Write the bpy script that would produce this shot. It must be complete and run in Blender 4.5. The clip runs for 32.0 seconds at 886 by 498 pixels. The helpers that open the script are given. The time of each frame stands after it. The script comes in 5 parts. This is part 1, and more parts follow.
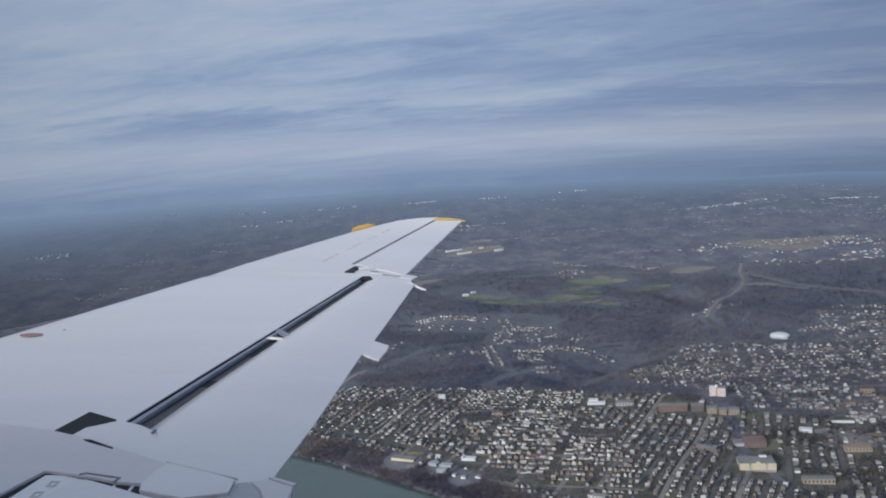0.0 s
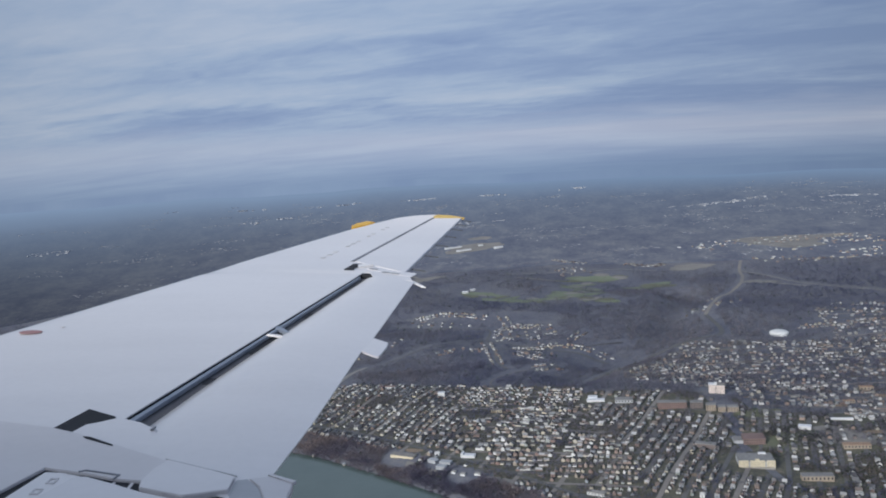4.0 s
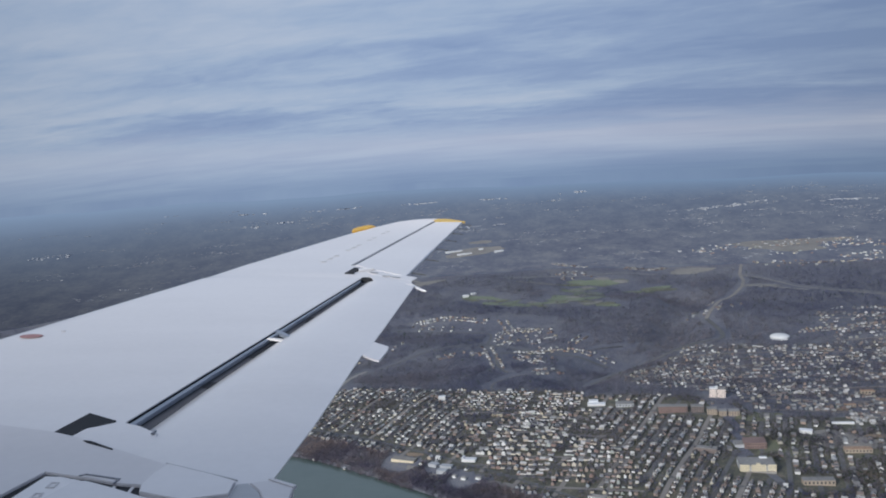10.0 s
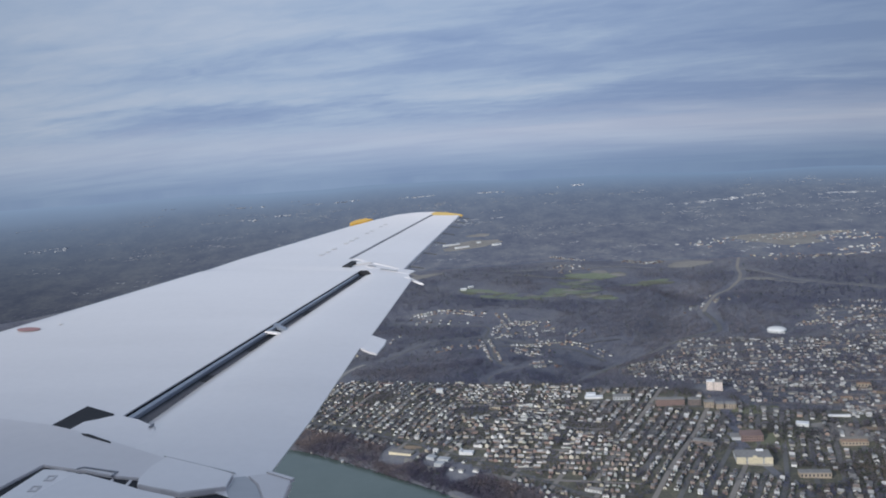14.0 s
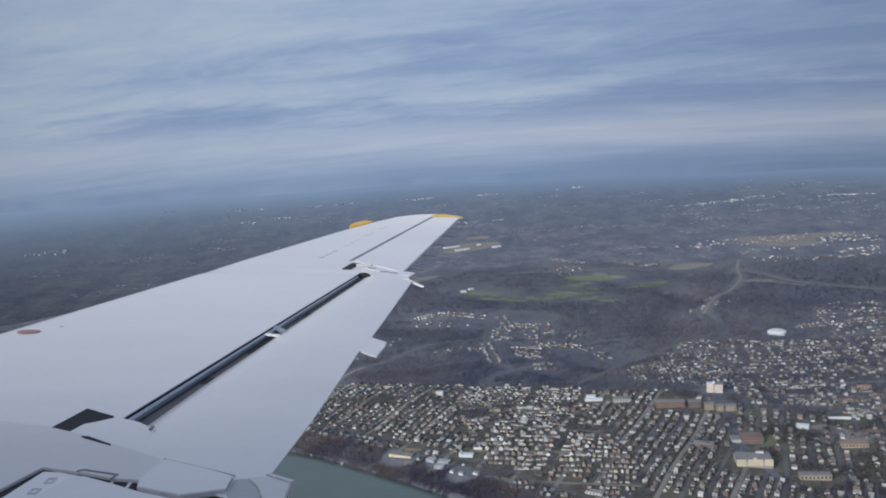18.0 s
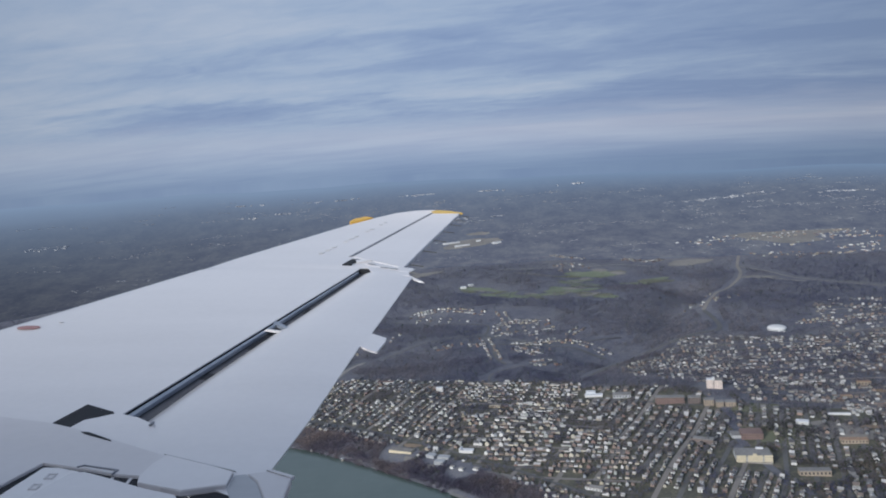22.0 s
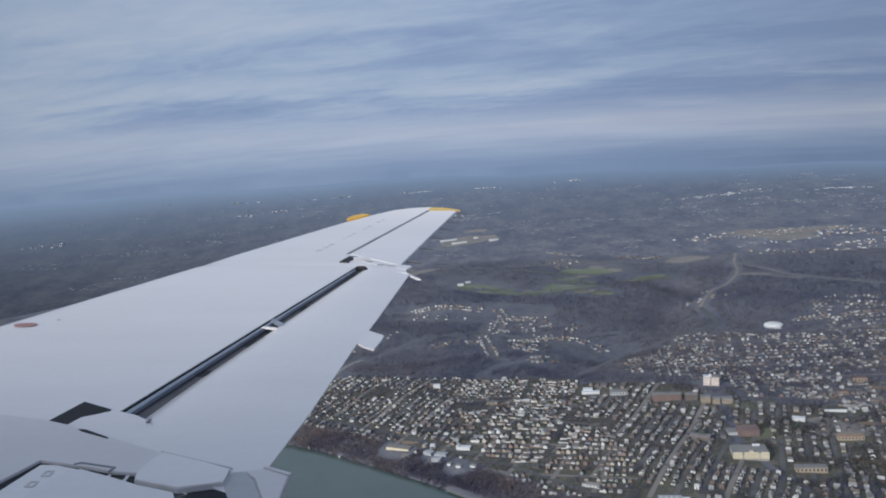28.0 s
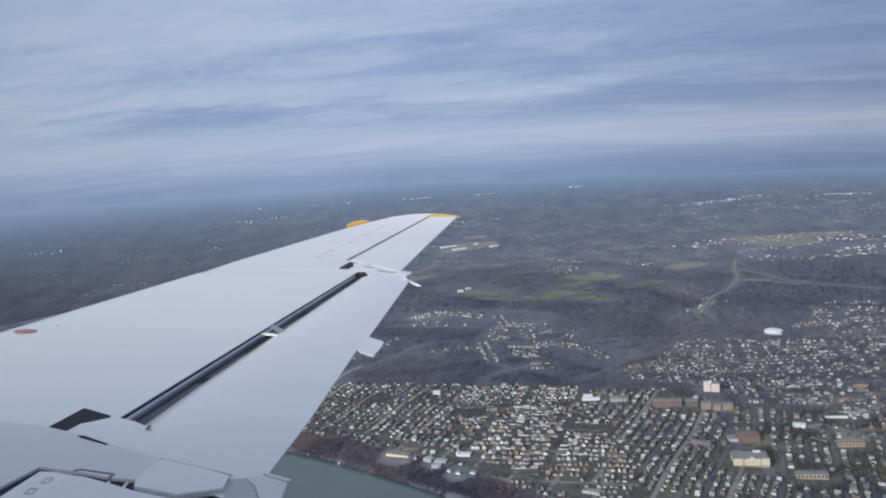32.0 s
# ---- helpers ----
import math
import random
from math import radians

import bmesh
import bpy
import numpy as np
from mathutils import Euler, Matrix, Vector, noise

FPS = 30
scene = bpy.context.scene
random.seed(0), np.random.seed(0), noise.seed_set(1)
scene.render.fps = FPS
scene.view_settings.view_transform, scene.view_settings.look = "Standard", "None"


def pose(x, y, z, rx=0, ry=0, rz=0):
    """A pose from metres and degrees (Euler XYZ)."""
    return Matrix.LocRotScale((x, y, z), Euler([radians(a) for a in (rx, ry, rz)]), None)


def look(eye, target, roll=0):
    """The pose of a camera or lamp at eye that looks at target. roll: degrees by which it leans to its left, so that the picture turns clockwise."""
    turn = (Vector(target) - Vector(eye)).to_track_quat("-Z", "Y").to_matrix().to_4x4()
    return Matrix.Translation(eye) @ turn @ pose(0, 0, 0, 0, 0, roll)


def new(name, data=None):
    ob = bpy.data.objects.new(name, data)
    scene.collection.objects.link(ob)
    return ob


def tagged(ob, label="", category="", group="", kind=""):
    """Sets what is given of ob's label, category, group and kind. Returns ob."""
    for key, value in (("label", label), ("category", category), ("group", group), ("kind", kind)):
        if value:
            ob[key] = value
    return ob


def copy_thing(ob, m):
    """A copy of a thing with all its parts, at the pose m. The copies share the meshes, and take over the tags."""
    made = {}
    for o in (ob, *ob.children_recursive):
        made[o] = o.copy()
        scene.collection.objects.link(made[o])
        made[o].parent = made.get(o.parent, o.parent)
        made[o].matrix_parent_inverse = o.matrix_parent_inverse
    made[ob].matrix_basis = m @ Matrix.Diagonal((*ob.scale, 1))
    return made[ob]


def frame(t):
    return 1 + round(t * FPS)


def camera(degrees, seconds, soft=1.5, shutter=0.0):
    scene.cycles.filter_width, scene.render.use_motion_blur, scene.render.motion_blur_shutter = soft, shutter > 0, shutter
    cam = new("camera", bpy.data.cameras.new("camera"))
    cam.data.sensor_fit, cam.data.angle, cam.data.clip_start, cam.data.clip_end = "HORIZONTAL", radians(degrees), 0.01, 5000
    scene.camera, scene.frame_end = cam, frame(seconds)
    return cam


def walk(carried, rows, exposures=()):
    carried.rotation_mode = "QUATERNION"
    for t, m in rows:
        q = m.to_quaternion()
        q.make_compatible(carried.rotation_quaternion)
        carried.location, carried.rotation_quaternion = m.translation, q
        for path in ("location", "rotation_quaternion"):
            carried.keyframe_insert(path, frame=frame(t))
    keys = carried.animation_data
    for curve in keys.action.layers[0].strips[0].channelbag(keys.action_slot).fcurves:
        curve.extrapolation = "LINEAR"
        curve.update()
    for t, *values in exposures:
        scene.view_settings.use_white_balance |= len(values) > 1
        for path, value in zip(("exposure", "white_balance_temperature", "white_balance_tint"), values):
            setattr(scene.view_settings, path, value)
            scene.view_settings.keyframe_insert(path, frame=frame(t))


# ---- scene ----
# The aircraft hangs at rest over the river town; the camera turns a little at its cabin window.
cam = camera(55.4, 32.0, soft=1.9)
EYE_X, EYE_Y, EYE_Z = 256.0, -6.0, 532.5
REF = pose(EYE_X, EYE_Y, EYE_Z, 82.298, 4.406, -3.164)
ROWS = [  # seconds, degrees to the left, degrees up
    (0, 0.12, 0.46),
    (0.5, 0.08, 0.08),
    (1, 0.08, 0.12),
    (1.5, -0.04, 0.35),
    (2, 0, 0.23),
    (2.5, 0.12, 0.61),
    (3, 0.08, 0.19),
    (3.5, 0.08, 0.23),
    (5.5, 0.08, 0.46),
    (6, 0.08, 0.54),
    (6.5, 0, 0.12),
    (7, 0.08, 0.46),
    (7.5, 0.08, 0.31),
    (8, 0, 0.23),
    (8.5, 0, 0.23),
    (9, -0.04, 0.35),
    (9.5, 0, 0.61),
    (10, 0.12, 0.54),
    (10.5, 0.08, 0.42),
    (11, 0.19, 0.46),
    (11.5, 0.23, 0.65),
    (12, 0.12, 0.54),
    (12.5, 0.12, 0.23),
    (13, 0.12, 0.12),
    (13.5, 0, 0.19),
    (14, -0.04, 0.08),
    (14.5, -0.04, 0.23),
    (16.5, -0.23, 0.08),
    (17, -0.15, 0.23),
    (17.5, -0.04, 0.19),
    (18, -0.04, 0.23),
    (18.5, -0.04, 0.19),
    (19, -0.15, -0.15),
    (19.5, -0.12, -0.04),
    (20, -0.04, -0.04),
    (20.5, -0.04, 0),
    (21, 0, -0.04),
    (21.5, 0, 0.12),
    (22, -0.04, -0.04),
    (22.5, -0.04, 0.08),
    (23, 0, 0),
    (23.5, 0, 0.35),
    (24, 0, 0.35),
    (24.5, 0, 0),
    (26.5, -0.04, 0.42),
    (27, -0.12, 0.35),
    (27.5, -0.12, 0.31),
    (28, -0.23, -0.23),
    (28.5, -0.27, 0),
    (29, -0.38, -0.54),
    (29.5, -0.38, -0.23),
    (30, -0.35, 0.08),
    (30.5, -0.38, 0.19),
    (31, -0.35, 0.23),
    (31.5, -0.27, 0.19),
    (32, -0.23, 0.19),
]
EXPOSURES = [(0.0, -0.17, 6290, 9), (2.0, -0.10, 6290, 9), (3.0, -0.08, 6290, 9), (6.0, -0.03, 6290, 9), (9.0, -0.05, 6290, 9), (14.0, -0.03, 6290, 9), (16.0, -0.06, 6290, 9), (18.0, -0.12, 6290, 9), (19.0, -0.15, 6290, 9), (22.0, -0.09, 6290, 9), (24.0, -0.15, 6290, 9), (27.0, -0.16, 6290, 9), (28.0, -0.12, 6290, 9), (30.0, -0.05, 6290, 9), (31.0, 0.01, 6290, 9), (32.0, 0.05, 6290, 9)]
walk(cam, [(t, REF @ pose(0, 0, 0, up, left, 0)) for t, left, up in ROWS], EXPOSURES)

# ---- world and sun ----
SUN_EL, SUN_AZ = radians(20), radians(223)   # azimuth clockwise from +y
world = bpy.data.worlds.new("overcast_sky")
scene.world = world
world.use_nodes = True


class Nodes:
    """A small wrapper to write node trees in a line each."""

    def __init__(self, tree):
        self.tree = tree
        tree.nodes.clear()

    def add(self, kind, inputs=None, **props):
        n = self.tree.nodes.new(kind)
        if "operation" in props:
            n.operation = props["operation"]
        if "data_type" in props:
            n.data_type, n.blend_type = props["data_type"], props["blend_type"]
        if "rotation_type" in props:
            n.rotation_type = props["rotation_type"]
        for k, v in (inputs or {}).items():
            if isinstance(v, bpy.types.NodeSocket):
                self.tree.links.new(v, n.inputs[k])
            else:
                n.inputs[k].default_value = v
        return n

    def math(self, op, a, b=0.0, c=0.0):
        return self.add("ShaderNodeMath", {0: a, 1: b, 2: c}, operation=op).outputs[0]

    def mix(self, fac, a, b, blend="MIX"):
        return self.add("ShaderNodeMix", {0: fac, 6: a, 7: b}, data_type="RGBA", blend_type=blend).outputs[2]

    def noise(self, vec, scale, detail=4.0, rough=0.55, distort=0.0):
        return self.add("ShaderNodeTexNoise", {"Vector": vec, "Scale": scale, "Detail": detail, "Roughness": rough, "Distortion": distort}).outputs[0]

    def ramp(self, fac, stops, interp="LINEAR"):
        n = self.add("ShaderNodeValToRGB", {0: fac})
        n.color_ramp.interpolation = interp
        el = n.color_ramp.elements
        while len(el) < len(stops):
            el.new(0.5)
        for e, (p, col) in zip(el, stops):
            e.position, e.color = p, (*col, 1)
        return n.outputs[0]


def build_sky():
    n = Nodes(world.node_tree)
    sky = n.add("ShaderNodeTexSky")
    sky.sky_type, sky.sun_disc, sky.sun_elevation, sky.sun_rotation, sky.altitude = "NISHITA", False, SUN_EL, SUN_AZ, 500.0
    gen = n.add("ShaderNodeTexCoord").outputs["Generated"]
    # the skyline lies a little below eye level and falls off towards +x
    tilt = n.add("ShaderNodeVectorRotate", {"Vector": gen, "Axis": (0, 1, 0), "Angle": radians(-1.5)}, rotation_type="AXIS_ANGLE").outputs[0]
    sep = n.add("ShaderNodeSeparateXYZ", {0: tilt})
    east = sep.outputs[0]
    up = n.math("MAXIMUM", n.math("ADD", sep.outputs[2], 0.044), 0.0)
    z = n.math("ADD", up, 0.10)
    u, v = n.math("DIVIDE", east, z), n.math("DIVIDE", sep.outputs[1], z)
    flat = n.add("ShaderNodeCombineXYZ", {0: n.math("ADD", n.math("MULTIPLY", u, 0.62), n.math("MULTIPLY", v, 0.12)), 1: n.math("ADD", n.math("MULTIPLY", v, 1.25), n.math("MULTIPLY", u, 0.30)), 2: 0.0}).outputs[0]
    big = n.noise(flat, 0.85, 4.0, 0.5, 0.5)
    mid = n.noise(flat, 2.2, 6.0, 0.55, 0.5)
    puff = n.add("ShaderNodeMapping", {"Vector": flat, "Scale": (1.5, 0.9, 1.0)}).outputs[0]
    wisp = n.noise(puff, 6.0, 6.0, 0.6, 0.6)
    # long rolls of cloud lie one above another, waving and fraying
    wave = n.math("ADD", n.math("MULTIPLY", n.math("SUBTRACT", big, 0.5), 0.050), n.math("MULTIPLY", n.math("SUBTRACT", mid, 0.5), 0.030))
    roll = n.math("ADD", n.math("ADD", up, wave), n.math("MULTIPLY", east, -0.012))
    rolls = n.ramp(roll, [(0.050, (0.62,) * 3), (0.064, (0.36,) * 3), (0.082, (0.34,) * 3), (0.096, (0.62,) * 3), (0.110, (0.58,) * 3), (0.124, (0.30,) * 3), (0.150, (0.40,) * 3), (0.176, (0.62,) * 3), (0.205, (0.56,) * 3), (0.235, (0.66,) * 3), (0.30, (0.5,) * 3)], "EASE")
    cover = n.math("ADD", n.math("ADD", n.math("MULTIPLY", rolls, 0.26), n.math("MULTIPLY", big, 0.40)), n.math("ADD", n.math("MULTIPLY", mid, 0.26), n.math("MULTIPLY", wisp, 0.14)))
    side = n.math("MULTIPLY", east, n.math("ADD", n.math("MULTIPLY", east, -0.10), -0.17))
    cover = n.math("ADD", n.math("ADD", cover, side), n.math("MULTIPLY", n.math("SUBTRACT", up, 0.14), 0.10))
    cloud = n.ramp(cover, [(0.37, (0.214, 0.294, 0.462)), (0.46, (0.268, 0.353, 0.510)), (0.53, (0.335, 0.422, 0.555)), (0.63, (0.415, 0.484, 0.588))])
    # a paler belt of cloud above the horizon, and blue air upon it, deeper to the east
    belt = n.ramp(up, [(0.0, (0.190, 0.270, 0.405)), (0.008, (0.202, 0.282, 0.422)), (0.020, (0.272, 0.350, 0.488)), (0.034, (0.368, 0.433, 0.555)), (0.048, (0.405, 0.455, 0.565)), (0.066, (0.36, 0.425, 0.55))])
    pale = n.ramp(up, [(0.0, (0.225, 0.305, 0.44)), (0.015, (0.285, 0.367, 0.50)), (0.034, (0.36, 0.433, 0.555)), (0.055, (0.40, 0.458, 0.57))])
    belt = n.mix(n.add("ShaderNodeMapRange", {0: east, 1: -0.22, 2: 0.36, 3: 0.0, 4: 1.0}).outputs[0], pale, belt)
    streak = n.ramp(n.noise(flat, 1.3, 6.0, 0.6, 0.3), [(0.35, (0.93, 0.94, 0.97)), (0.65, (1.09, 1.08, 1.05))])
    belt = n.mix(1.0, belt, streak, "MULTIPLY")
    low = n.add("ShaderNodeMapRange", {0: roll, 1: 0.042, 2: 0.068, 3: 1.0, 4: 0.0}).outputs[0]
    deck = n.mix(low, cloud, belt)
    zenith = n.add("ShaderNodeMapRange", {0: up, 1: 0.30, 2: 0.8, 3: 1.0, 4: 1.2}).outputs[0]
    # the cloud is thickest away to both sides of the gap over the hills
    span = n.math("MINIMUM", n.math("MULTIPLY", sep.outputs[0], sep.outputs[0]), 0.25)
    zenith = n.math("MULTIPLY", zenith, n.math("SUBTRACT", 1.07, n.math("MULTIPLY", span, 0.85)))
    deck = n.mix(1.0, deck, n.add("ShaderNodeCombineXYZ", {0: n.math("MULTIPLY", zenith, 1.01), 1: zenith, 2: n.math("MULTIPLY", zenith, 1.03)}).outputs[0], "MULTIPLY")
    clear = n.mix(1.0, sky.outputs[0], (0.08, 0.08, 0.08, 1), "MULTIPLY")
    colour = n.mix(0.96, clear, deck)
    n.add("ShaderNodeOutputWorld", {0: n.add("ShaderNodeBackground", {0: colour, 1: 1.0}).outputs[0]})


build_sky()
sun = new("sun", bpy.data.lights.new("sun", "SUN"))
sun.data.energy, sun.data.angle, sun.data.color = 3.85, radians(12), (1.0, 0.975, 0.94)
sun.matrix_basis = look((0, 0, 900), (-math.sin(SUN_AZ) * math.cos(SUN_EL), -math.cos(SUN_AZ) * math.cos(SUN_EL), 900 - math.sin(SUN_EL)))


# ---- materials ----
def material(name, build, rough=0.6, metal=0.0, bump=None, coat=0.0, through_light=0.0):
    m = bpy.data.materials.new(name)
    m.use_nodes = True
    n = Nodes(m.node_tree)
    col = build(n)
    ins = {"Base Color": col, "Roughness": rough, "Metallic": metal, "Coat Weight": coat, "Coat Roughness": 0.12}
    if bump:
        scale, strength, dist = bump
        b = n.noise(n.add("ShaderNodeNewGeometry").outputs["Position"], scale, 6.0, 0.6)
        ins["Normal"] = n.add("ShaderNodeBump", {"Height": b, "Strength": strength, "Distance": dist}).outputs[0]
    surface = n.add("ShaderNodeBsdfPrincipled", ins).outputs[0]
    if through_light:
        surface = n.add("ShaderNodeMixShader", {0: through_light, 1: surface, 2: n.add("ShaderNodeBsdfTranslucent", {0: col}).outputs[0]}).outputs[0]
    n.add("ShaderNodeOutputMaterial", {0: surface})
    return m


def worn(a, b, big, fine, mixin=0.5):
    """Two colours mingled at two scales (per metre)."""
    def build(n):
        p = n.add("ShaderNodeNewGeometry").outputs["Position"]
        f = n.math("ADD", n.math("MULTIPLY", n.noise(p, big, 5), 1 - mixin), n.math("MULTIPLY", n.noise(p, fine, 4), mixin))
        return n.ramp(f, [(0.32, a), (0.68, b)])
    return build


def palette(stops, island=False, fine=0.6, tone=0.0):
    """One of several colours for each object (or each joined piece), with some dirt."""
    def build(n):
        geo = n.add("ShaderNodeNewGeometry")
        r = geo.outputs["Random Per Island"] if island else n.add("ShaderNodeObjectInfo").outputs["Random"]
        col = n.ramp(r, [(i / len(stops), c) for i, c in enumerate(stops)], "CONSTANT")
        dirt = n.ramp(n.noise(geo.outputs["Position"], fine, 4), [(0.3, (0.72, 0.7, 0.68)), (0.7, (1, 1, 1))])
        if tone:
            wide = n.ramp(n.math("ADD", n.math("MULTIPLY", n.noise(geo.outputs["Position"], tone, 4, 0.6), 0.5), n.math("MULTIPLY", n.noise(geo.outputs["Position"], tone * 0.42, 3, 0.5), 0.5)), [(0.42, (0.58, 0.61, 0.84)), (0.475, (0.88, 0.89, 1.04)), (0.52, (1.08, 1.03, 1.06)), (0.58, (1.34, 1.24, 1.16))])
            col = n.mix(1.0, col, wide, "MULTIPLY")
        return n.mix(1.0, col, dirt, "MULTIPLY")
    return build


def aircraft_paint(a, b):
    def build(n):
        p = n.add("ShaderNodeTexCoord").outputs["Object"]
        streak = n.add("ShaderNodeMapping", {"Vector": p, "Scale": (0.35, 1.6, 1.0)}).outputs[0]
        f = n.math("ADD", n.math("MULTIPLY", n.noise(streak, 0.8, 4), 0.7), n.math("MULTIPLY", n.noise(p, 14.0, 4), 0.3))
        return n.ramp(f, [(0.3, a), (0.62, b)])
    return build


paint = material("aircraft_white_paint", aircraft_paint((0.685, 0.642, 0.625), (0.75, 0.705, 0.686)), 0.30, 0.0, None, 0.6)
paint_grey = material("aircraft_grey_paint", aircraft_paint((0.59, 0.550, 0.538), (0.648, 0.605, 0.592)), 0.38, 0.0, None, 0.3)
paint_panel = material("aircraft_panel_paint", aircraft_paint((0.74, 0.70, 0.675), (0.80, 0.76, 0.735)), 0.34, 0.0, None, 0.3)
lid_paint = material("access_lid_paint", aircraft_paint((0.52, 0.50, 0.495), (0.58, 0.56, 0.555)), 0.45)
# darker, bluer copy of the wing paint: the vane's shade as colour
vane_shade = material("vane_shade_grey", aircraft_paint((0.36, 0.36, 0.37), (0.42, 0.415, 0.42)), 0.4, 0.0, None, 0.3)
bare_metal = material("bare_aluminium", aircraft_paint((0.20, 0.23, 0.29), (0.32, 0.35, 0.40)), 0.42, 0.4)
cove = material("dark_cove_grey", aircraft_paint((0.06, 0.058, 0.066), (0.11, 0.105, 0.11)), 0.7)
# rubber seal, and the painted darkness of openings and gaps
black = material("black_seal_and_shade", worn((0.008, 0.009, 0.012), (0.02, 0.02, 0.025), 3.0, 20.0), 0.8)
seam = material("sealed_seam", worn((0.16, 0.165, 0.18), (0.28, 0.28, 0.30), 3.0, 20.0), 0.7)
yellow = material("yellow_tip_paint", worn((0.58, 0.38, 0.09), (0.68, 0.46, 0.14), 2.0, 12.0), 0.45)
yellow_lamp = material("bright_yellow_paint", worn((0.66, 0.36, 0.03), (0.74, 0.44, 0.06), 2.0, 12.0), 0.4)
red_mark = material("faded_red_mark", worn((0.30, 0.15, 0.145), (0.38, 0.20, 0.185), 4.0, 20.0), 0.6)
wick = material("static_wick", worn((0.03, 0.03, 0.03), (0.06, 0.06, 0.06), 4.0, 20.0), 0.7)

WALLS = [(0.62, 0.62, 0.60), (0.52, 0.485, 0.40), (0.38, 0.33, 0.27), (0.24, 0.165, 0.145), (0.34, 0.365, 0.34), (0.64, 0.64, 0.63), (0.27, 0.205, 0.175), (0.29, 0.23, 0.20), (0.46, 0.42, 0.325), (0.27, 0.29, 0.32), (0.52, 0.53, 0.50), (0.24, 0.18, 0.155), (0.60, 0.60, 0.59)]
ROOFS = [(0.08, 0.08, 0.09), (0.16, 0.16, 0.165), (0.11, 0.10, 0.10), (0.28, 0.28, 0.28), (0.06, 0.06, 0.07), (0.15, 0.125, 0.115), (0.44, 0.44, 0.44), (0.12, 0.12, 0.13)]
house_wall = material("house_siding", palette(WALLS), 0.75)
house_roof = material("asphalt_shingle", palette(ROOFS), 0.85)
house_wall_east = material("house_siding_mixed", palette([(0.40, 0.40, 0.385), (0.27, 0.26, 0.235), (0.19, 0.155, 0.145), (0.25, 0.265, 0.28), (0.60, 0.60, 0.59), (0.22, 0.185, 0.17), (0.35, 0.335, 0.285), (0.20, 0.22, 0.24), (0.50, 0.50, 0.49), (0.18, 0.135, 0.125), (0.29, 0.22, 0.185)], True), 0.75)
house_wall_far = material("house_siding_far", palette(WALLS, True), 0.75)
house_roof_far = material("asphalt_shingle_far", palette(ROOFS, True), 0.85)
# roofs near the skyline: blue distance haze is mixed into their base colours
far_roofs = material("hazed_sheet_roofs", palette([(0.27, 0.29, 0.33), (0.20, 0.22, 0.26), (0.36, 0.37, 0.39), (0.24, 0.24, 0.25)], True, 0.02), 0.7)
pale_roofs = material("hazed_bright_roofs", palette([(0.36, 0.375, 0.41), (0.27, 0.285, 0.32), (0.44, 0.45, 0.47)], True, 0.02), 0.7)
far_roofs_dull = material("hazed_mixed_roofs", palette([(0.22, 0.23, 0.26), (0.29, 0.30, 0.33), (0.19, 0.20, 0.23), (0.25, 0.245, 0.25), (0.42, 0.43, 0.45), (0.17, 0.18, 0.21)], True, 0.02), 0.8)
chimney_brick = material("chimney_brick", worn((0.2, 0.09, 0.06), (0.3, 0.15, 0.1), 0.8, 6.0), 0.9)
white_wall = material("white_stucco", worn((0.50, 0.50, 0.49), (0.62, 0.62, 0.605), 0.05, 0.6), 0.7)
white_roof = material("white_membrane_roof", worn((0.54, 0.54, 0.55), (0.68, 0.68, 0.68), 0.04, 0.5), 0.6)
tan_brick = material("tan_brick_wall", worn((0.24, 0.195, 0.15), (0.32, 0.265, 0.21), 0.06, 0.7), 0.85)
cream_wall = material("cream_masonry", worn((0.50, 0.435, 0.30), (0.60, 0.53, 0.39), 0.06, 0.7), 0.8)
pink_wall = material("pale_brick", worn((0.58, 0.48, 0.43), (0.68, 0.59, 0.53), 0.06, 0.7), 0.8)
brown_wall = material("brown_brick_wall", worn((0.12, 0.097, 0.092), (0.165, 0.135, 0.127), 0.06, 0.7), 0.85)
red_wall = material("red_brick_wall", worn((0.15, 0.10, 0.09), (0.21, 0.145, 0.13), 0.06, 0.7), 0.85)
grey_wall = material("weathered_metal_cladding", worn((0.26, 0.27, 0.28), (0.42, 0.43, 0.44), 0.06, 0.7), 0.7)
blue_wall = material("pale_blue_cladding", worn((0.30, 0.42, 0.50), (0.42, 0.54, 0.60), 0.06, 0.7), 0.6)
rust = material("rusty_steel", worn((0.20, 0.12, 0.08), (0.36, 0.26, 0.18), 0.15, 1.2), 0.85)
school_glass = material("blind_covered_glass", worn((0.20, 0.19, 0.16), (0.32, 0.30, 0.25), 0.2, 2.0), 0.3)
dark_glass = material("window_glass", worn((0.03, 0.035, 0.04), (0.07, 0.08, 0.09), 0.2, 2.0), 0.2)
asphalt = material("worn_asphalt", worn((0.075, 0.075, 0.075), (0.13, 0.127, 0.122), 0.02, 0.3), 0.9)
street_asphalt = material("pale_street_asphalt", worn((0.085, 0.084, 0.083), (0.145, 0.140, 0.136), 0.02, 0.3), 0.9)
street_tan = material("tan_street_surface", worn((0.165, 0.150, 0.138), (0.235, 0.212, 0.192), 0.02, 0.3), 0.9)
concrete = material("pale_concrete", worn((0.22, 0.205, 0.19), (0.31, 0.29, 0.265), 0.02, 0.2), 0.85)
bare_earth = material("bare_earth", worn((0.155, 0.145, 0.134), (0.245, 0.228, 0.208), 0.015, 0.15), 0.95)
ochre_earth = material("ochre_earth", worn((0.20, 0.145, 0.10), (0.30, 0.225, 0.155), 0.03, 0.3), 0.95)
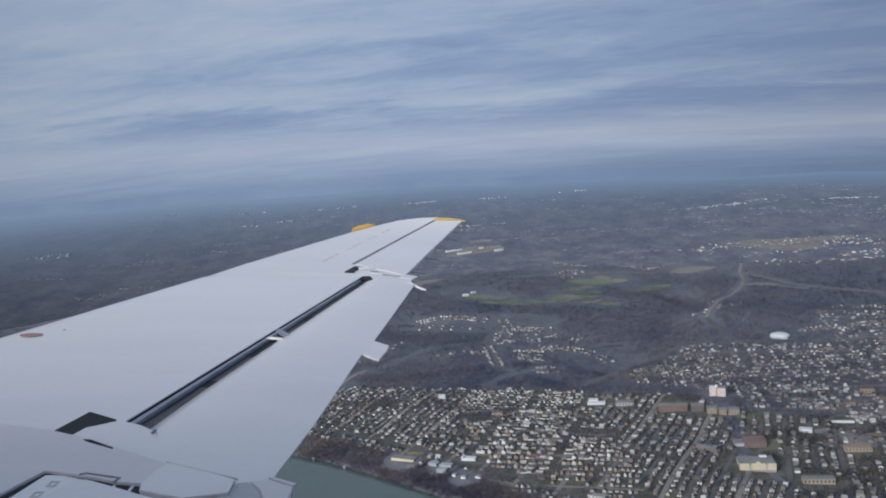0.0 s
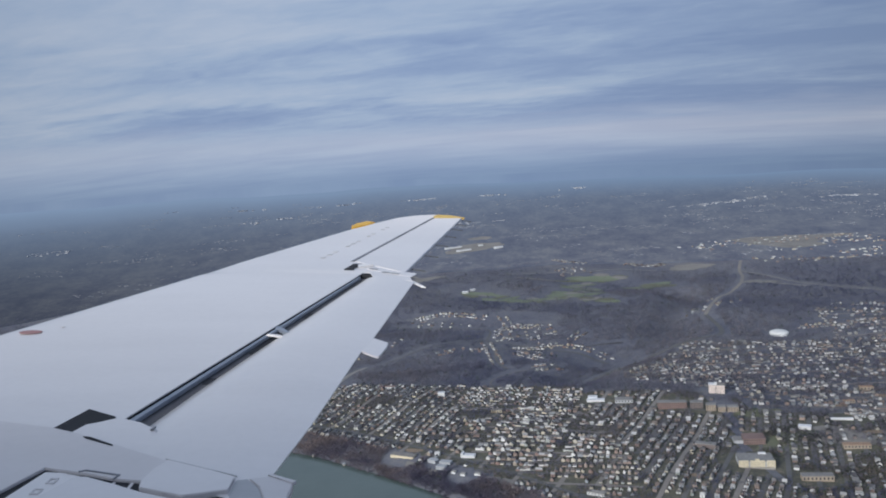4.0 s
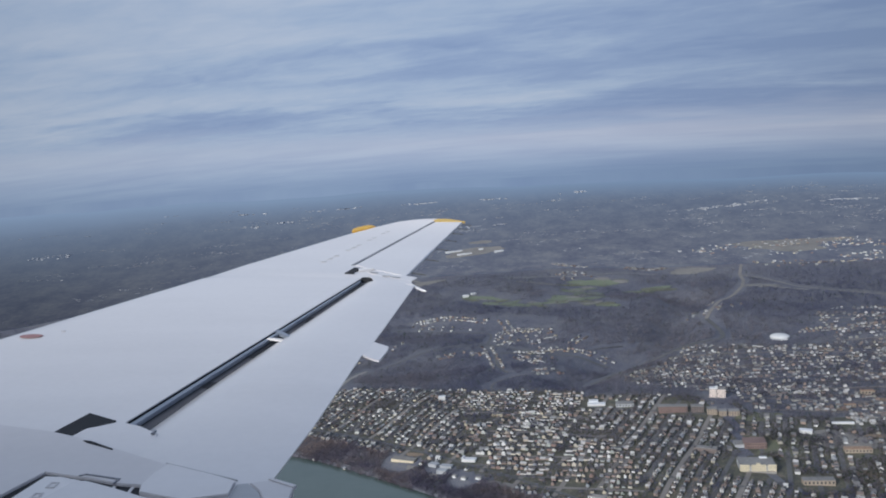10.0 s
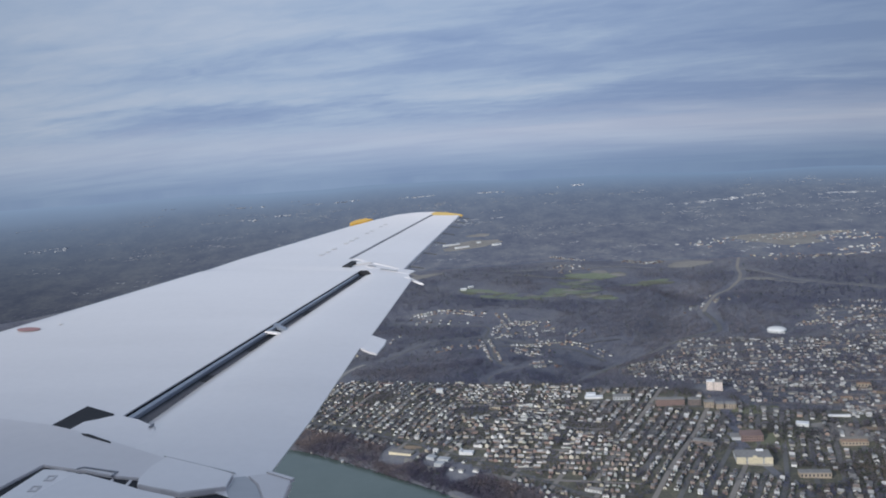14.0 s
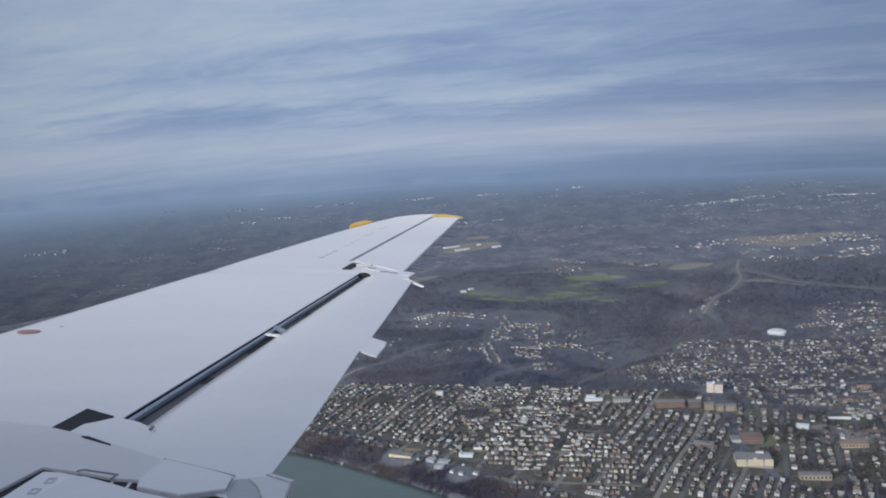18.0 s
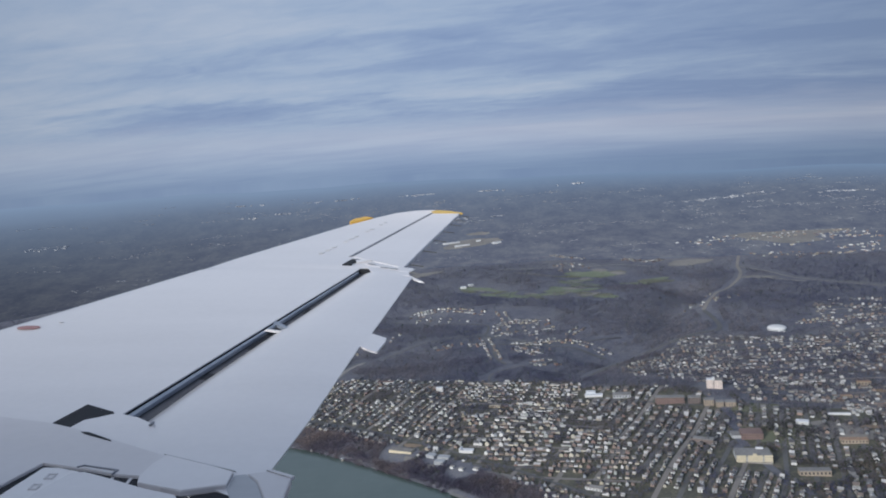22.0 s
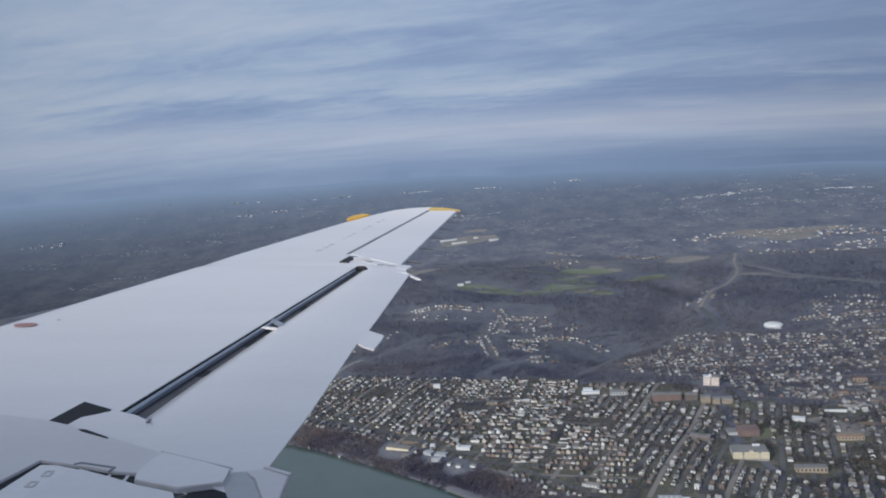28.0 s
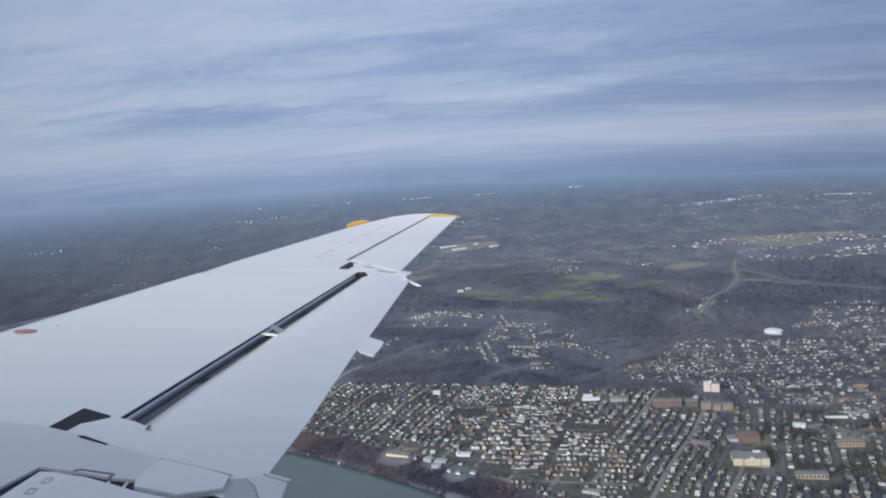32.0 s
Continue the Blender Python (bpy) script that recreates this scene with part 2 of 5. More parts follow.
fairway = material("fairway_grass", worn((0.114, 0.138, 0.090), (0.190, 0.209, 0.142), 0.02, 0.2), 0.95)
lawn = material("dull_grass", worn((0.095, 0.102, 0.066), (0.15, 0.15, 0.098), 0.02, 0.2), 0.95)
coal = material("coal", worn((0.02, 0.02, 0.024), (0.05, 0.05, 0.055), 0.03, 0.3), 0.9)
gravel = material("grey_gravel", worn((0.15, 0.145, 0.14), (0.26, 0.25, 0.24), 0.02, 0.25), 0.95)
water = material("green_river_water", worn((0.062, 0.088, 0.078), (0.080, 0.107, 0.096), 0.004, 0.03), 0.16, 0.0, (0.25, 0.12, 0.4))


def woodland(n):
    p = n.add("ShaderNodeNewGeometry").outputs["Position"]
    f = n.math("ADD", n.math("MULTIPLY", n.noise(p, 0.004, 5, 0.6), 0.55), n.math("MULTIPLY", n.noise(p, 0.06, 6, 0.65), 0.45))
    # brown-grey floor tones, shifted to blue to hold the haze of distance
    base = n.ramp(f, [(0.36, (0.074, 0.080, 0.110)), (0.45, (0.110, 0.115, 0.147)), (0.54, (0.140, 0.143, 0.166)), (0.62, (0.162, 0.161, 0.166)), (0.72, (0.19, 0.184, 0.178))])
    g = n.noise(p, 0.5, 3, 0.6)
    return n.mix(1.0, base, n.ramp(g, [(0.3, (0.65, 0.65, 0.66)), (0.7, (1.2, 1.18, 1.15))]), "MULTIPLY")


ground_mat = material("hazed_woodland_floor", woodland, 0.95, 0.0, (0.12, 0.5, 3.0))


def yards(n):
    p = n.add("ShaderNodeNewGeometry").outputs["Position"]
    f = n.math("ADD", n.math("MULTIPLY", n.noise(p, 0.05, 5, 0.6), 0.5), n.math("MULTIPLY", n.noise(p, 0.22, 4, 0.65), 0.5))
    return n.ramp(f, [(0.36, (0.056, 0.055, 0.051)), (0.45, (0.076, 0.074, 0.062)), (0.51, (0.090, 0.088, 0.062)), (0.56, (0.118, 0.108, 0.082)), (0.61, (0.165, 0.138, 0.108)), (0.70, (0.25, 0.215, 0.175))])


town_mat = material("town_lawns_and_yards", yards, 0.95)
# grey-brown twigs with the blue haze of distance mixed into the colour
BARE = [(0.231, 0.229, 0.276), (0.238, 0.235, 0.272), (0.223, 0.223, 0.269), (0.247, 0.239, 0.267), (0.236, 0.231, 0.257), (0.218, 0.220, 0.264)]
bare_tree = material("hazed_bare_twigs", palette(BARE, True, 0.02, 0.0036), 0.95, through_light=0.55)
bank_tree = material("reddish_bare_twigs", palette([(0.235, 0.200, 0.208), (0.21, 0.188, 0.196), (0.25, 0.212, 0.214), (0.195, 0.178, 0.186)], True, 0.02, 0.012), 0.95, through_light=0.45)
garden_tree = material("brown_garden_twigs", palette([(0.188, 0.168, 0.150), (0.208, 0.181, 0.158), (0.162, 0.152, 0.138), (0.142, 0.144, 0.115), (0.218, 0.188, 0.164)], True, 0.02, 0.006), 0.95, through_light=0.45)
conifer = material("conifer_needles", palette([(0.025, 0.045, 0.025), (0.04, 0.06, 0.03), (0.05, 0.06, 0.035)], True), 0.95)


def distance_material():
    """Woods and clearings many kilometres off, with blue haze painted in: a glowing backdrop."""
    m = bpy.data.materials.new("far_country_painted_haze")
    m.use_nodes = True
    n = Nodes(m.node_tree)
    p = n.add("ShaderNodeNewGeometry").outputs["Position"]
    sep = n.add("ShaderNodeSeparateXYZ", {0: p})
    dx, dy = n.math("SUBTRACT", sep.outputs[0], EYE_X), n.math("SUBTRACT", sep.outputs[1], EYE_Y)
    r = n.math("SQRT", n.math("ADD", n.math("MULTIPLY", dx, dx), n.math("MULTIPLY", dy, dy)))
    # the true distance of what stands on the climbing slope, and the haze painted for it
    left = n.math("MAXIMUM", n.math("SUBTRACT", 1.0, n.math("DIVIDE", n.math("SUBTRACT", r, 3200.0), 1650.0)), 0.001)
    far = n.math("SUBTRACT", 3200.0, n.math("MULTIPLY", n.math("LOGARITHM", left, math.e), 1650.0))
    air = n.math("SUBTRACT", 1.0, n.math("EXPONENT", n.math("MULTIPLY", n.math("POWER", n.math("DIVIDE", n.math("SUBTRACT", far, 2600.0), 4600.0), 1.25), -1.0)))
    # the painted haze covers the last of the land at the skyline
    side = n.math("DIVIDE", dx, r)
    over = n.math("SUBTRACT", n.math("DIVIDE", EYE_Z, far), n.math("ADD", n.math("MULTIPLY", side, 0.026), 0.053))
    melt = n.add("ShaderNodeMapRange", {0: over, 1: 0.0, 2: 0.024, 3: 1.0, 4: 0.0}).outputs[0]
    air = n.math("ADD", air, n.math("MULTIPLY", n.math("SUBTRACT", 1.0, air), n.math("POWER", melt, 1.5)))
    land = woodland(n)
    w = n.add("ShaderNodeMapping", {"Vector": p, "Scale": (1.5, 1.0, 3.2)}).outputs[0]
    f = n.math("ADD", n.math("MULTIPLY", n.noise(w, 0.006, 6, 0.65), 0.50), n.math("MULTIPLY", n.noise(w, 0.030, 8, 0.8), 0.50))
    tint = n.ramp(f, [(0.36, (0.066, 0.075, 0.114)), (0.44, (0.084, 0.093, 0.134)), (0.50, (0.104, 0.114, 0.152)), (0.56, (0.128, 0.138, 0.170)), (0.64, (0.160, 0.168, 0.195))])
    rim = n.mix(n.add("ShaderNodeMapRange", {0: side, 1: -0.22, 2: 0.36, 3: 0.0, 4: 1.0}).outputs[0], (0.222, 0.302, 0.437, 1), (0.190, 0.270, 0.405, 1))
    # the land colour is darker towards the west
    west_tone = n.add("ShaderNodeMapRange", {0: side, 1: -0.42, 2: 0.0, 3: 0.60, 4: 1.27}).outputs[0]
    tint = n.mix(1.0, tint, n.add("ShaderNodeCombineXYZ", {0: west_tone, 1: west_tone, 2: west_tone}).outputs[0], "MULTIPLY")
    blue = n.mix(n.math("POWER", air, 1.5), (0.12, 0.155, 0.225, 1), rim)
    # land colour and haze are given off as glow, not lit
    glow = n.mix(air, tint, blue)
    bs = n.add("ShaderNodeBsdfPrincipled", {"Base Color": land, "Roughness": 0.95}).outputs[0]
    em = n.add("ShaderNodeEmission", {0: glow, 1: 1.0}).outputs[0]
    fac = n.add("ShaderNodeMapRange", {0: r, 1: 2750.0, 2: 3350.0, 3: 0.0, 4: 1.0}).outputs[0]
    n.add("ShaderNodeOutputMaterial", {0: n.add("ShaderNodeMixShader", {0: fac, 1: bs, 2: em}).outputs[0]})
    return m


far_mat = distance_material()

# ---- helpers of this scene ----
rng = np.random.default_rng(7)


def mesh_of(name, verts, faces, mats, index=None):
    me = bpy.data.meshes.new(name)
    me.from_pydata([tuple(map(float, v)) for v in verts], [], [tuple(map(int, f)) for f in faces])
    for m in mats:
        me.materials.append(m)
    if index is not None:
        me.polygons.foreach_set("material_index", np.asarray(index, dtype=np.int32))
    me.update()
    return me


def bmesh_to(name, bm, mat):
    bmesh.ops.recalc_face_normals(bm, faces=bm.faces)
    me = bpy.data.meshes.new(name)
    bm.to_mesh(me)
    bm.free()
    me.materials.append(mat)
    return me


def part(name, bm, mat, parent, label=""):
    ob = new(name, bmesh_to(name, bm, mat))
    ob.parent = parent
    return tagged(ob, label)


def thing(name, label, category, m=Matrix(), group="", kind=""):
    ob = new(name)
    ob.matrix_basis = m
    return tagged(ob, label, category, group, kind)


def box(bm, x0, x1, y0, y1, z0, z1):
    v = bmesh.ops.create_cube(bm, size=1, matrix=Matrix.LocRotScale(((x0 + x1) / 2, (y0 + y1) / 2, (z0 + z1) / 2), None, (x1 - x0, y1 - y0, z1 - z0)))
    return v["verts"]


def boxed(x0, x1, y0, y1, z0, z1, bevel=0.0):
    bm = bmesh.new()
    box(bm, x0, x1, y0, y1, z0, z1)
    if bevel:
        bmesh.ops.bevel(bm, geom=bm.edges[:], offset=bevel, segments=2, affect="EDGES")
    return bm


def drum(r0, r1, h, seg=24, z=0.0):
    bm = bmesh.new()
    bmesh.ops.create_cone(bm, cap_ends=True, segments=seg, radius1=r0, radius2=r1, depth=h, matrix=Matrix.Translation((0, 0, z + h / 2)))
    return bm


def beam(a, b, w, bm=None):
    """A square bar from a to b."""
    bm = bm or bmesh.new()
    a, b = Vector(a), Vector(b)
    q = (b - a).to_track_quat("Z", "Y").to_matrix().to_4x4()
    bmesh.ops.create_cube(bm, size=1, matrix=Matrix.Translation((a + b) / 2) @ q @ Matrix.Diagonal((w, w, (b - a).length, 1)))
    return bm


# ---- lie of the land ----
RIVER = np.array([(-3400, 2900), (-1500, 2100), (-675, 1745), (-311, 1588), (-161, 1507), (10, 1390), (143, 1262), (261, 1132), (420, 930), (700, 560), (1300, -200), (2600, -1500)], float)
RAVINE = np.array([(600, 1770), (690, 1880), (800, 1975), (900, 2060), (985, 2230), (1090, 2420), (1130, 2640)], float)
HALF, WATER_Z, PLAIN_Z = 86.0, -13.0, -8.0


def line_distance(x, y, line):
    """Distance from a line of points; positive on its left side as it runs."""
    best = np.full(np.shape(x), 1e9)
    sign = np.ones(np.shape(x))
    for (ax, ay), (bx, by) in zip(line[:-1], line[1:]):
        dx, dy = bx - ax, by - ay
        k = np.clip(((x - ax) * dx + (y - ay) * dy) / (dx * dx + dy * dy), 0, 1)
        d = np.hypot(x - ax - k * dx, y - ay - k * dy)
        side = np.where(dx * (y - ay) - dy * (x - ax) > 0, 1.0, -1.0)
        near = d < best
        best, sign = np.where(near, d, best), np.where(near, side, sign)
    return best, sign


def smooth(a, b, v):
    k = np.clip((v - a) / (b - a), 0, 1)
    return k * k * (3 - 2 * k)


def settle_far(x, y):
    """Country past 3.2 km climbs to the skyline: plan place -> place on the slope, and the size that is left."""
    x, y = x - EYE_X, y - EYE_Y
    d = np.hypot(x, y)
    e = np.where(d > 3200, 3200 + 1650 * (1 - np.exp(-(np.maximum(d, 3200) - 3200) / 1650)), d)
    k = e / np.maximum(d, 1)
    return EYE_X + x * k, EYE_Y + y * k, k


def land(x, y):
    """The ground's height."""
    x, y = np.asarray(x, float), np.asarray(y, float)
    d = np.hypot(x - EYE_X, y - EYE_Y)
    e = np.clip((d - 3200) / 1650, 0, 0.9982)
    plan = 3200 - 1650 * np.log(1 - e)
    # the skyline lies lower towards +x
    dip = np.clip(0.053 + 0.026 * (x - EYE_X) / np.maximum(d, 1), 0.028, 0.075)
    rise = np.where(d > 3200, EYE_Z - d * np.maximum(EYE_Z / np.maximum(plan, d), dip), 0.0)
    hills = 7 * np.sin(x / 210 + 1.3 * np.sin(y / 300)) * np.cos(y / 260 + 0.7) + 4 * np.sin(x / 77 + y / 95) + 10 * smooth(1900, 2600, d) * np.sin(x / 330 + 2) * np.sin(y / 240 + x / 500)
    hills = hills + 15 * smooth(1850, 2250, d) * np.sin(x / 300 + 0.9 * np.sin(y / 190)) * np.sin(y / 250 + x / 800 + 1)
    hills = hills - 24 * (1 - smooth(15, 110, line_distance(x, y, RAVINE)[0]))
    s, side = line_distance(x, y, RIVER)
    calm = smooth(HALF + 40, HALF + 260, s)
    z = rise + hills * calm * (1 - 0.6 * smooth(3000, 3600, d))
    far_bank = np.where(s < HALF + 8, -10 - 14 * (1 - smooth(HALF - 14, HALF + 8, s)), -10 + 10 * smooth(HALF + 8, HALF + 75, s))
    near_bank = np.where(s < HALF + 8, PLAIN_Z - 16 * (1 - smooth(HALF - 14, HALF + 8, s)), PLAIN_Z * (1 - smooth(430, 750, s)))
    cut = np.where(side > 0, np.where(s < HALF + 75, far_bank, 0), near_bank)
    return z + cut * (1 - smooth(3000, 3400, d))


def fan(name, radii, mat, label, category):
    """A round sheet of ground, finer in the sector before the window."""
    az = np.radians(np.concatenate([np.arange(-42, 42, 0.25), np.arange(42, 318, 3.0)]))
    rr, aa = np.meshgrid(np.array(radii, float), az, indexing="ij")
    x, y = EYE_X + rr * np.sin(aa), EYE_Y + rr * np.cos(aa)
    v = np.stack([x, y, land(x, y)], -1).reshape(-1, 3)
    n, m = len(radii), len(az)
    i, j = np.meshgrid(np.arange(n - 1), np.arange(m), indexing="ij")
    k = (j + 1) % m
    f = np.stack([i * m + j, i * m + k, (i + 1) * m + k, (i + 1) * m + j], -1).reshape(-1, 4)[:, ::-1]
    ob = new(name, mesh_of(name, v, f, [mat]))
    ob.data.polygons.foreach_set("use_smooth", np.ones(len(f), dtype=bool))
    return tagged(ob, label, category, kind="structure")


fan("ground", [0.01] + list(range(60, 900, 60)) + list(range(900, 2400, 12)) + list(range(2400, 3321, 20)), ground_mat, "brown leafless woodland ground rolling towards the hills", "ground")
fan("backdrop", list(range(3320, 4840, 38)) + [4846], far_mat, "distant wooded country with blue haze painted into its glow", "backdrop")


def ribbon(name, pts, width, mat, label, lift=0.6, step=15.0):
    """A road along points of the plan, draped on the ground."""
    pts = np.array(pts, float)
    seg = np.hypot(*(pts[1:] - pts[:-1]).T)
    run = np.concatenate([[0], np.cumsum(seg)])
    s = np.linspace(0, run[-1], max(2, int(run[-1] / step)))
    x, y = np.interp(s, run, pts[:, 0]), np.interp(s, run, pts[:, 1])
    if len(pts) > 2:
        for _ in range(6):
            x[1:-1], y[1:-1] = (x[:-2] + 2 * x[1:-1] + x[2:]) / 4, (y[:-2] + 2 * y[1:-1] + y[2:]) / 4
    tx, ty = np.gradient(x), np.gradient(y)
    ln = np.hypot(tx, ty)
    nx, ny = -ty / ln * width / 2, tx / ln * width / 2
    v = []
    for a in (-1, -0.33, 0.33, 1):
        xa, ya = x + a * nx, y + a * ny
        v.append(np.stack([xa, ya, land(xa, ya) + lift], -1))
    z = np.max([q[:, 2] for q in v], axis=0)
    for q in v:
        q[:, 2] = z
    n = len(s)
    f = [(a * n + i, a * n + i + 1, (a + 1) * n + i + 1, (a + 1) * n + i) for a in range(3) for i in range(n - 1)]
    return tagged(new(name, mesh_of(name, np.concatenate(v), f, [mat])), label, "road", kind="structure")


def patch(name, cx, cy, rx, ry, turn, mat, label, category="ground", lift=0.5, seed=0):
    """An uneven patch of ground cover draped on the land."""
    r = np.random.default_rng(seed)
    ph = r.uniform(0, 6.28, 4)
    rings, seg = 9, 40
    v, f = [], []
    for i in range(rings):
        for j in range(seg):
            a = 2 * np.pi * j / seg
            k = (0.02 + i / (rings - 1)) * (1 + 0.16 * np.sin(2 * a + ph[0]) + 0.12 * np.sin(3 * a + ph[1]) + 0.07 * np.sin(7 * a + ph[2]))
            px, py = k * rx * np.cos(a), k * ry * np.sin(a)
            v.append((cx + px * np.cos(turn) - py * np.sin(turn), cy + px * np.sin(turn) + py * np.cos(turn)))
    v = np.array(v)
    z = land(v[:, 0], v[:, 1]) + lift
    for i in range(rings - 1):
        for j in range(seg):
            k = (j + 1) % seg
            f.append((i * seg + j, i * seg + k, (i + 1) * seg + k, (i + 1) * seg + j)[::-1])
    return tagged(new(name, mesh_of(name, np.c_[v, z], [q[::-1] for q in f], [mat])), label, category, kind="structure")


def inside(x, y, poly):
    poly = np.array(poly, float)
    res = np.zeros(np.shape(x), bool)
    for (ax, ay), (bx, by) in zip(poly, np.roll(poly, -1, axis=0)):
        cross = ((ay > y) != (by > y)) & (x < (bx - ax) * (y - ay) / (by - ay + 1e-9) + ax)
        res ^= cross
    return res


# river: one sheet of water between the banks
def river():
    s = np.linspace(0, 1, 160)
    seg = np.hypot(*(RIVER[1:] - RIVER[:-1]).T)
    run = np.concatenate([[0], np.cumsum(seg)]) / seg.sum()
    x, y = np.interp(s, run, RIVER[:, 0]), np.interp(s, run, RIVER[:, 1])
    tx, ty = np.gradient(x), np.gradient(y)
    ln = np.hypot(tx, ty)
    v = np.concatenate([np.stack([x + a * ty / ln * (HALF + 14), y - a * tx / ln * (HALF + 14), 0 * x + WATER_Z], -1) for a in (-1, 1)])
    f = [(i, i + 1, 160 + i + 1, 160 + i)[::-1] for i in range(159)]
    ob = new("water", mesh_of("water", v, f, [water]))
    tagged(ob, "wide grey-green river with smooth water", "river", kind="structure")


river()

# ---- the wing: x aft, y towards the tip, z up, from the window ----
AIR = REF @ pose(0, 0, 0, -90)


def lead(y):
    """The leading edge."""
    return float(np.interp(y, [-1, 8.62, 15.51, 16.22, 16.93, 17.26, 17.35], [-8.46, -4.52, -1.70, -1.35, -0.95, -0.57, -0.16]))


def skin_z(y):
    """The upper skin's height."""
    return -2.35 + 0.181 * y


def slab(points, lift=0.0, thick=0.03, bevel=0.0, drop_aft=0.0):
    """A plate upon the skin with the outline given in x, y."""
    bm = bmesh.new()
    area = sum(a[0] * b[1] - b[0] * a[1] for a, b in zip(points, points[1:] + points[:1]))
    if area < 0:
        points = points[::-1]
    top = [bm.verts.new((x, y, skin_z(y) + lift)) for x, y in points]
    bot = [bm.verts.new((x, y, skin_z(y) + lift - thick)) for x, y in points]
    bm.faces.new(top)
    bm.faces.new(bot[::-1])
    n = len(points)
    for i in range(n):
        k = (i + 1) % n
        bm.faces.new((top[i], bot[i], bot[k], top[k]))
    if bevel:
        bmesh.ops.recalc_face_normals(bm, faces=bm.faces)
        bmesh.ops.bevel(bm, geom=[e for e in bm.edges if all(v in top for v in e.verts)] if bevel else [], offset=bevel, segments=2, affect="EDGES")
    return bm


def loft(stations, profile):
    """A skin through (x0, x1, y, lift) stations with one section (u, z share of chord)."""
    bm = bmesh.new()
    rows = [[bm.verts.new((x0 + u * (x1 - x0), y + sk * u, skin_z(y + sk * u) + lift + w * (x1 - x0))) for u, w in profile] for x0, x1, y, lift, sk in stations]
    n = len(profile)
    for a, b in zip(rows[:-1], rows[1:]):
        for i in range(n):
            k = (i + 1) % n
            bm.faces.new((a[i], a[k], b[k], b[i]))
    for r in (rows[0], rows[-1]):
        bm.faces.new(r)
    for f in bm.faces:
        f.smooth = len(f.verts) == 4
    bmesh.ops.recalc_face_normals(bm, faces=bm.faces)
    bm.normal_update()
    for e in bm.edges:
        e.smooth = len(e.link_faces) == 2 and abs(e.calc_face_angle(0.0)) < 0.6
    return bm


airliner = thing("airliner", "white airliner with a long swept yellow-tipped wing and extended flaps", "aircraft", AIR)


def aft(y):
    if y <= 11.5:
        return -1.12 + 0.2375 * (y - 11.46)
    if y < 12.34:
        return float(np.interp(y, [11.5, 12.34], [-0.545, -1.345]))
    if y < 16.85:
        return -1.34 + 0.2506 * (y - 12.34) - 0.012
    return float(np.interp(y, [16.85, 17.1, 17.35], [-0.222, -0.2, -0.15]))


NOSE = [(1.0, -0.001), (0.85, 0.0005), (0.65, 0.0025), (0.45, 0.0035), (0.25, 0.0015), (0.12, -0.001), (0.05, -0.005), (0.015, -0.012), (0.0, -0.021), (0.01, -0.035), (0.06, -0.055), (0.3, -0.085), (0.7, -0.07), (1.0, -0.03)]
ys = [-0.6, 2.0, 4.0, 5.5, 6.4, 7.5, 8.6, 9.8, 10.8, 11.49, 11.53, 11.8, 12.1, 12.33, 12.35, 13.2, 14.2, 15.0, 15.51, 15.9, 16.22, 16.6, 16.84, 16.93, 17.1, 17.26, 17.34]
wing = part("wing", loft([(lead(y), aft(y), y, 0.0, 0.0) for y in ys], NOSE), paint, airliner, "white swept wing")

# aileron with its gap, the outboard flap, the tip
AIL = [(-1.33, 12.34), (-0.205, 16.84), (0.35, 16.84), (-0.22, 13.43), (-0.53, 11.50)]
part("aileron", slab(AIL, 0.0, 0.05, 0.012), paint, wing)
part("aileron_gap", slab([(-1.36, 12.30), (-0.235, 16.86), (-0.195, 16.86), (-1.31, 12.32)], 0.008, 0.02), seam, wing, "dark hinge gap")
part("wing_tip", slab([(-0.20, 16.87), (-0.24, 17.12), (-0.13, 17.32), (0.13, 17.24), (0.30, 17.06), (0.41, 16.93), (0.36, 16.86)], 0.002, 0.035, 0.008), yellow, wing, "yellow painted wing tip")
part("tip_lamp_fairing", slab([(-1.70, 15.50), (-1.735, 15.80), (-1.66, 16.10), (-1.49, 16.36), (-1.33, 16.25), (-1.42, 15.95)], 0.010, 0.06, 0.015), yellow_lamp, wing, "yellow leading-edge fairing")
for y in (11.9, 12.95, 13.9, 14.8, 15.6, 16.2, 16.75):
    x = -0.53 + 0.164 * (y - 11.49)
    z = skin_z(y) - 0.03
    part("static_wick", beam((x - 0.03, y, z), (x + 0.20, y - 0.03, z - 0.03), 0.014), wick, wing)

FLAP_NOSE = [(1.0, -0.004), (0.8, 0.014), (0.55, 0.028), (0.42, 0.030), (0.32, 0.026), (0.24, 0.017), (0.17, 0.003), (0.11, -0.015), (0.06, -0.036), (0.025, -0.055), (0.0, -0.08), (0.03, -0.115), (0.15, -0.13), (0.6, -0.06), (1.0, -0.012)]


def flap_row(v):
    """From the flap's outer end (0) to its inner end (1)."""
    y0 = 11.24 + v * (5.95 - 11.24)
    x0 = -0.97 + 0.233 * (y0 - 11.24) - 0.085 - 0.018 * v
    yt = 10.89 + v * (5.26 - 10.89)
    xt = float(np.interp(yt, [5.26, 6.27, 7.92, 8.37, 10.89], [-1.09, -0.94, -0.77, -0.69, -0.39]))
    return x0, xt, y0, float(np.interp(v, [0.78, 0.98], [0.008, -0.009])), yt - y0


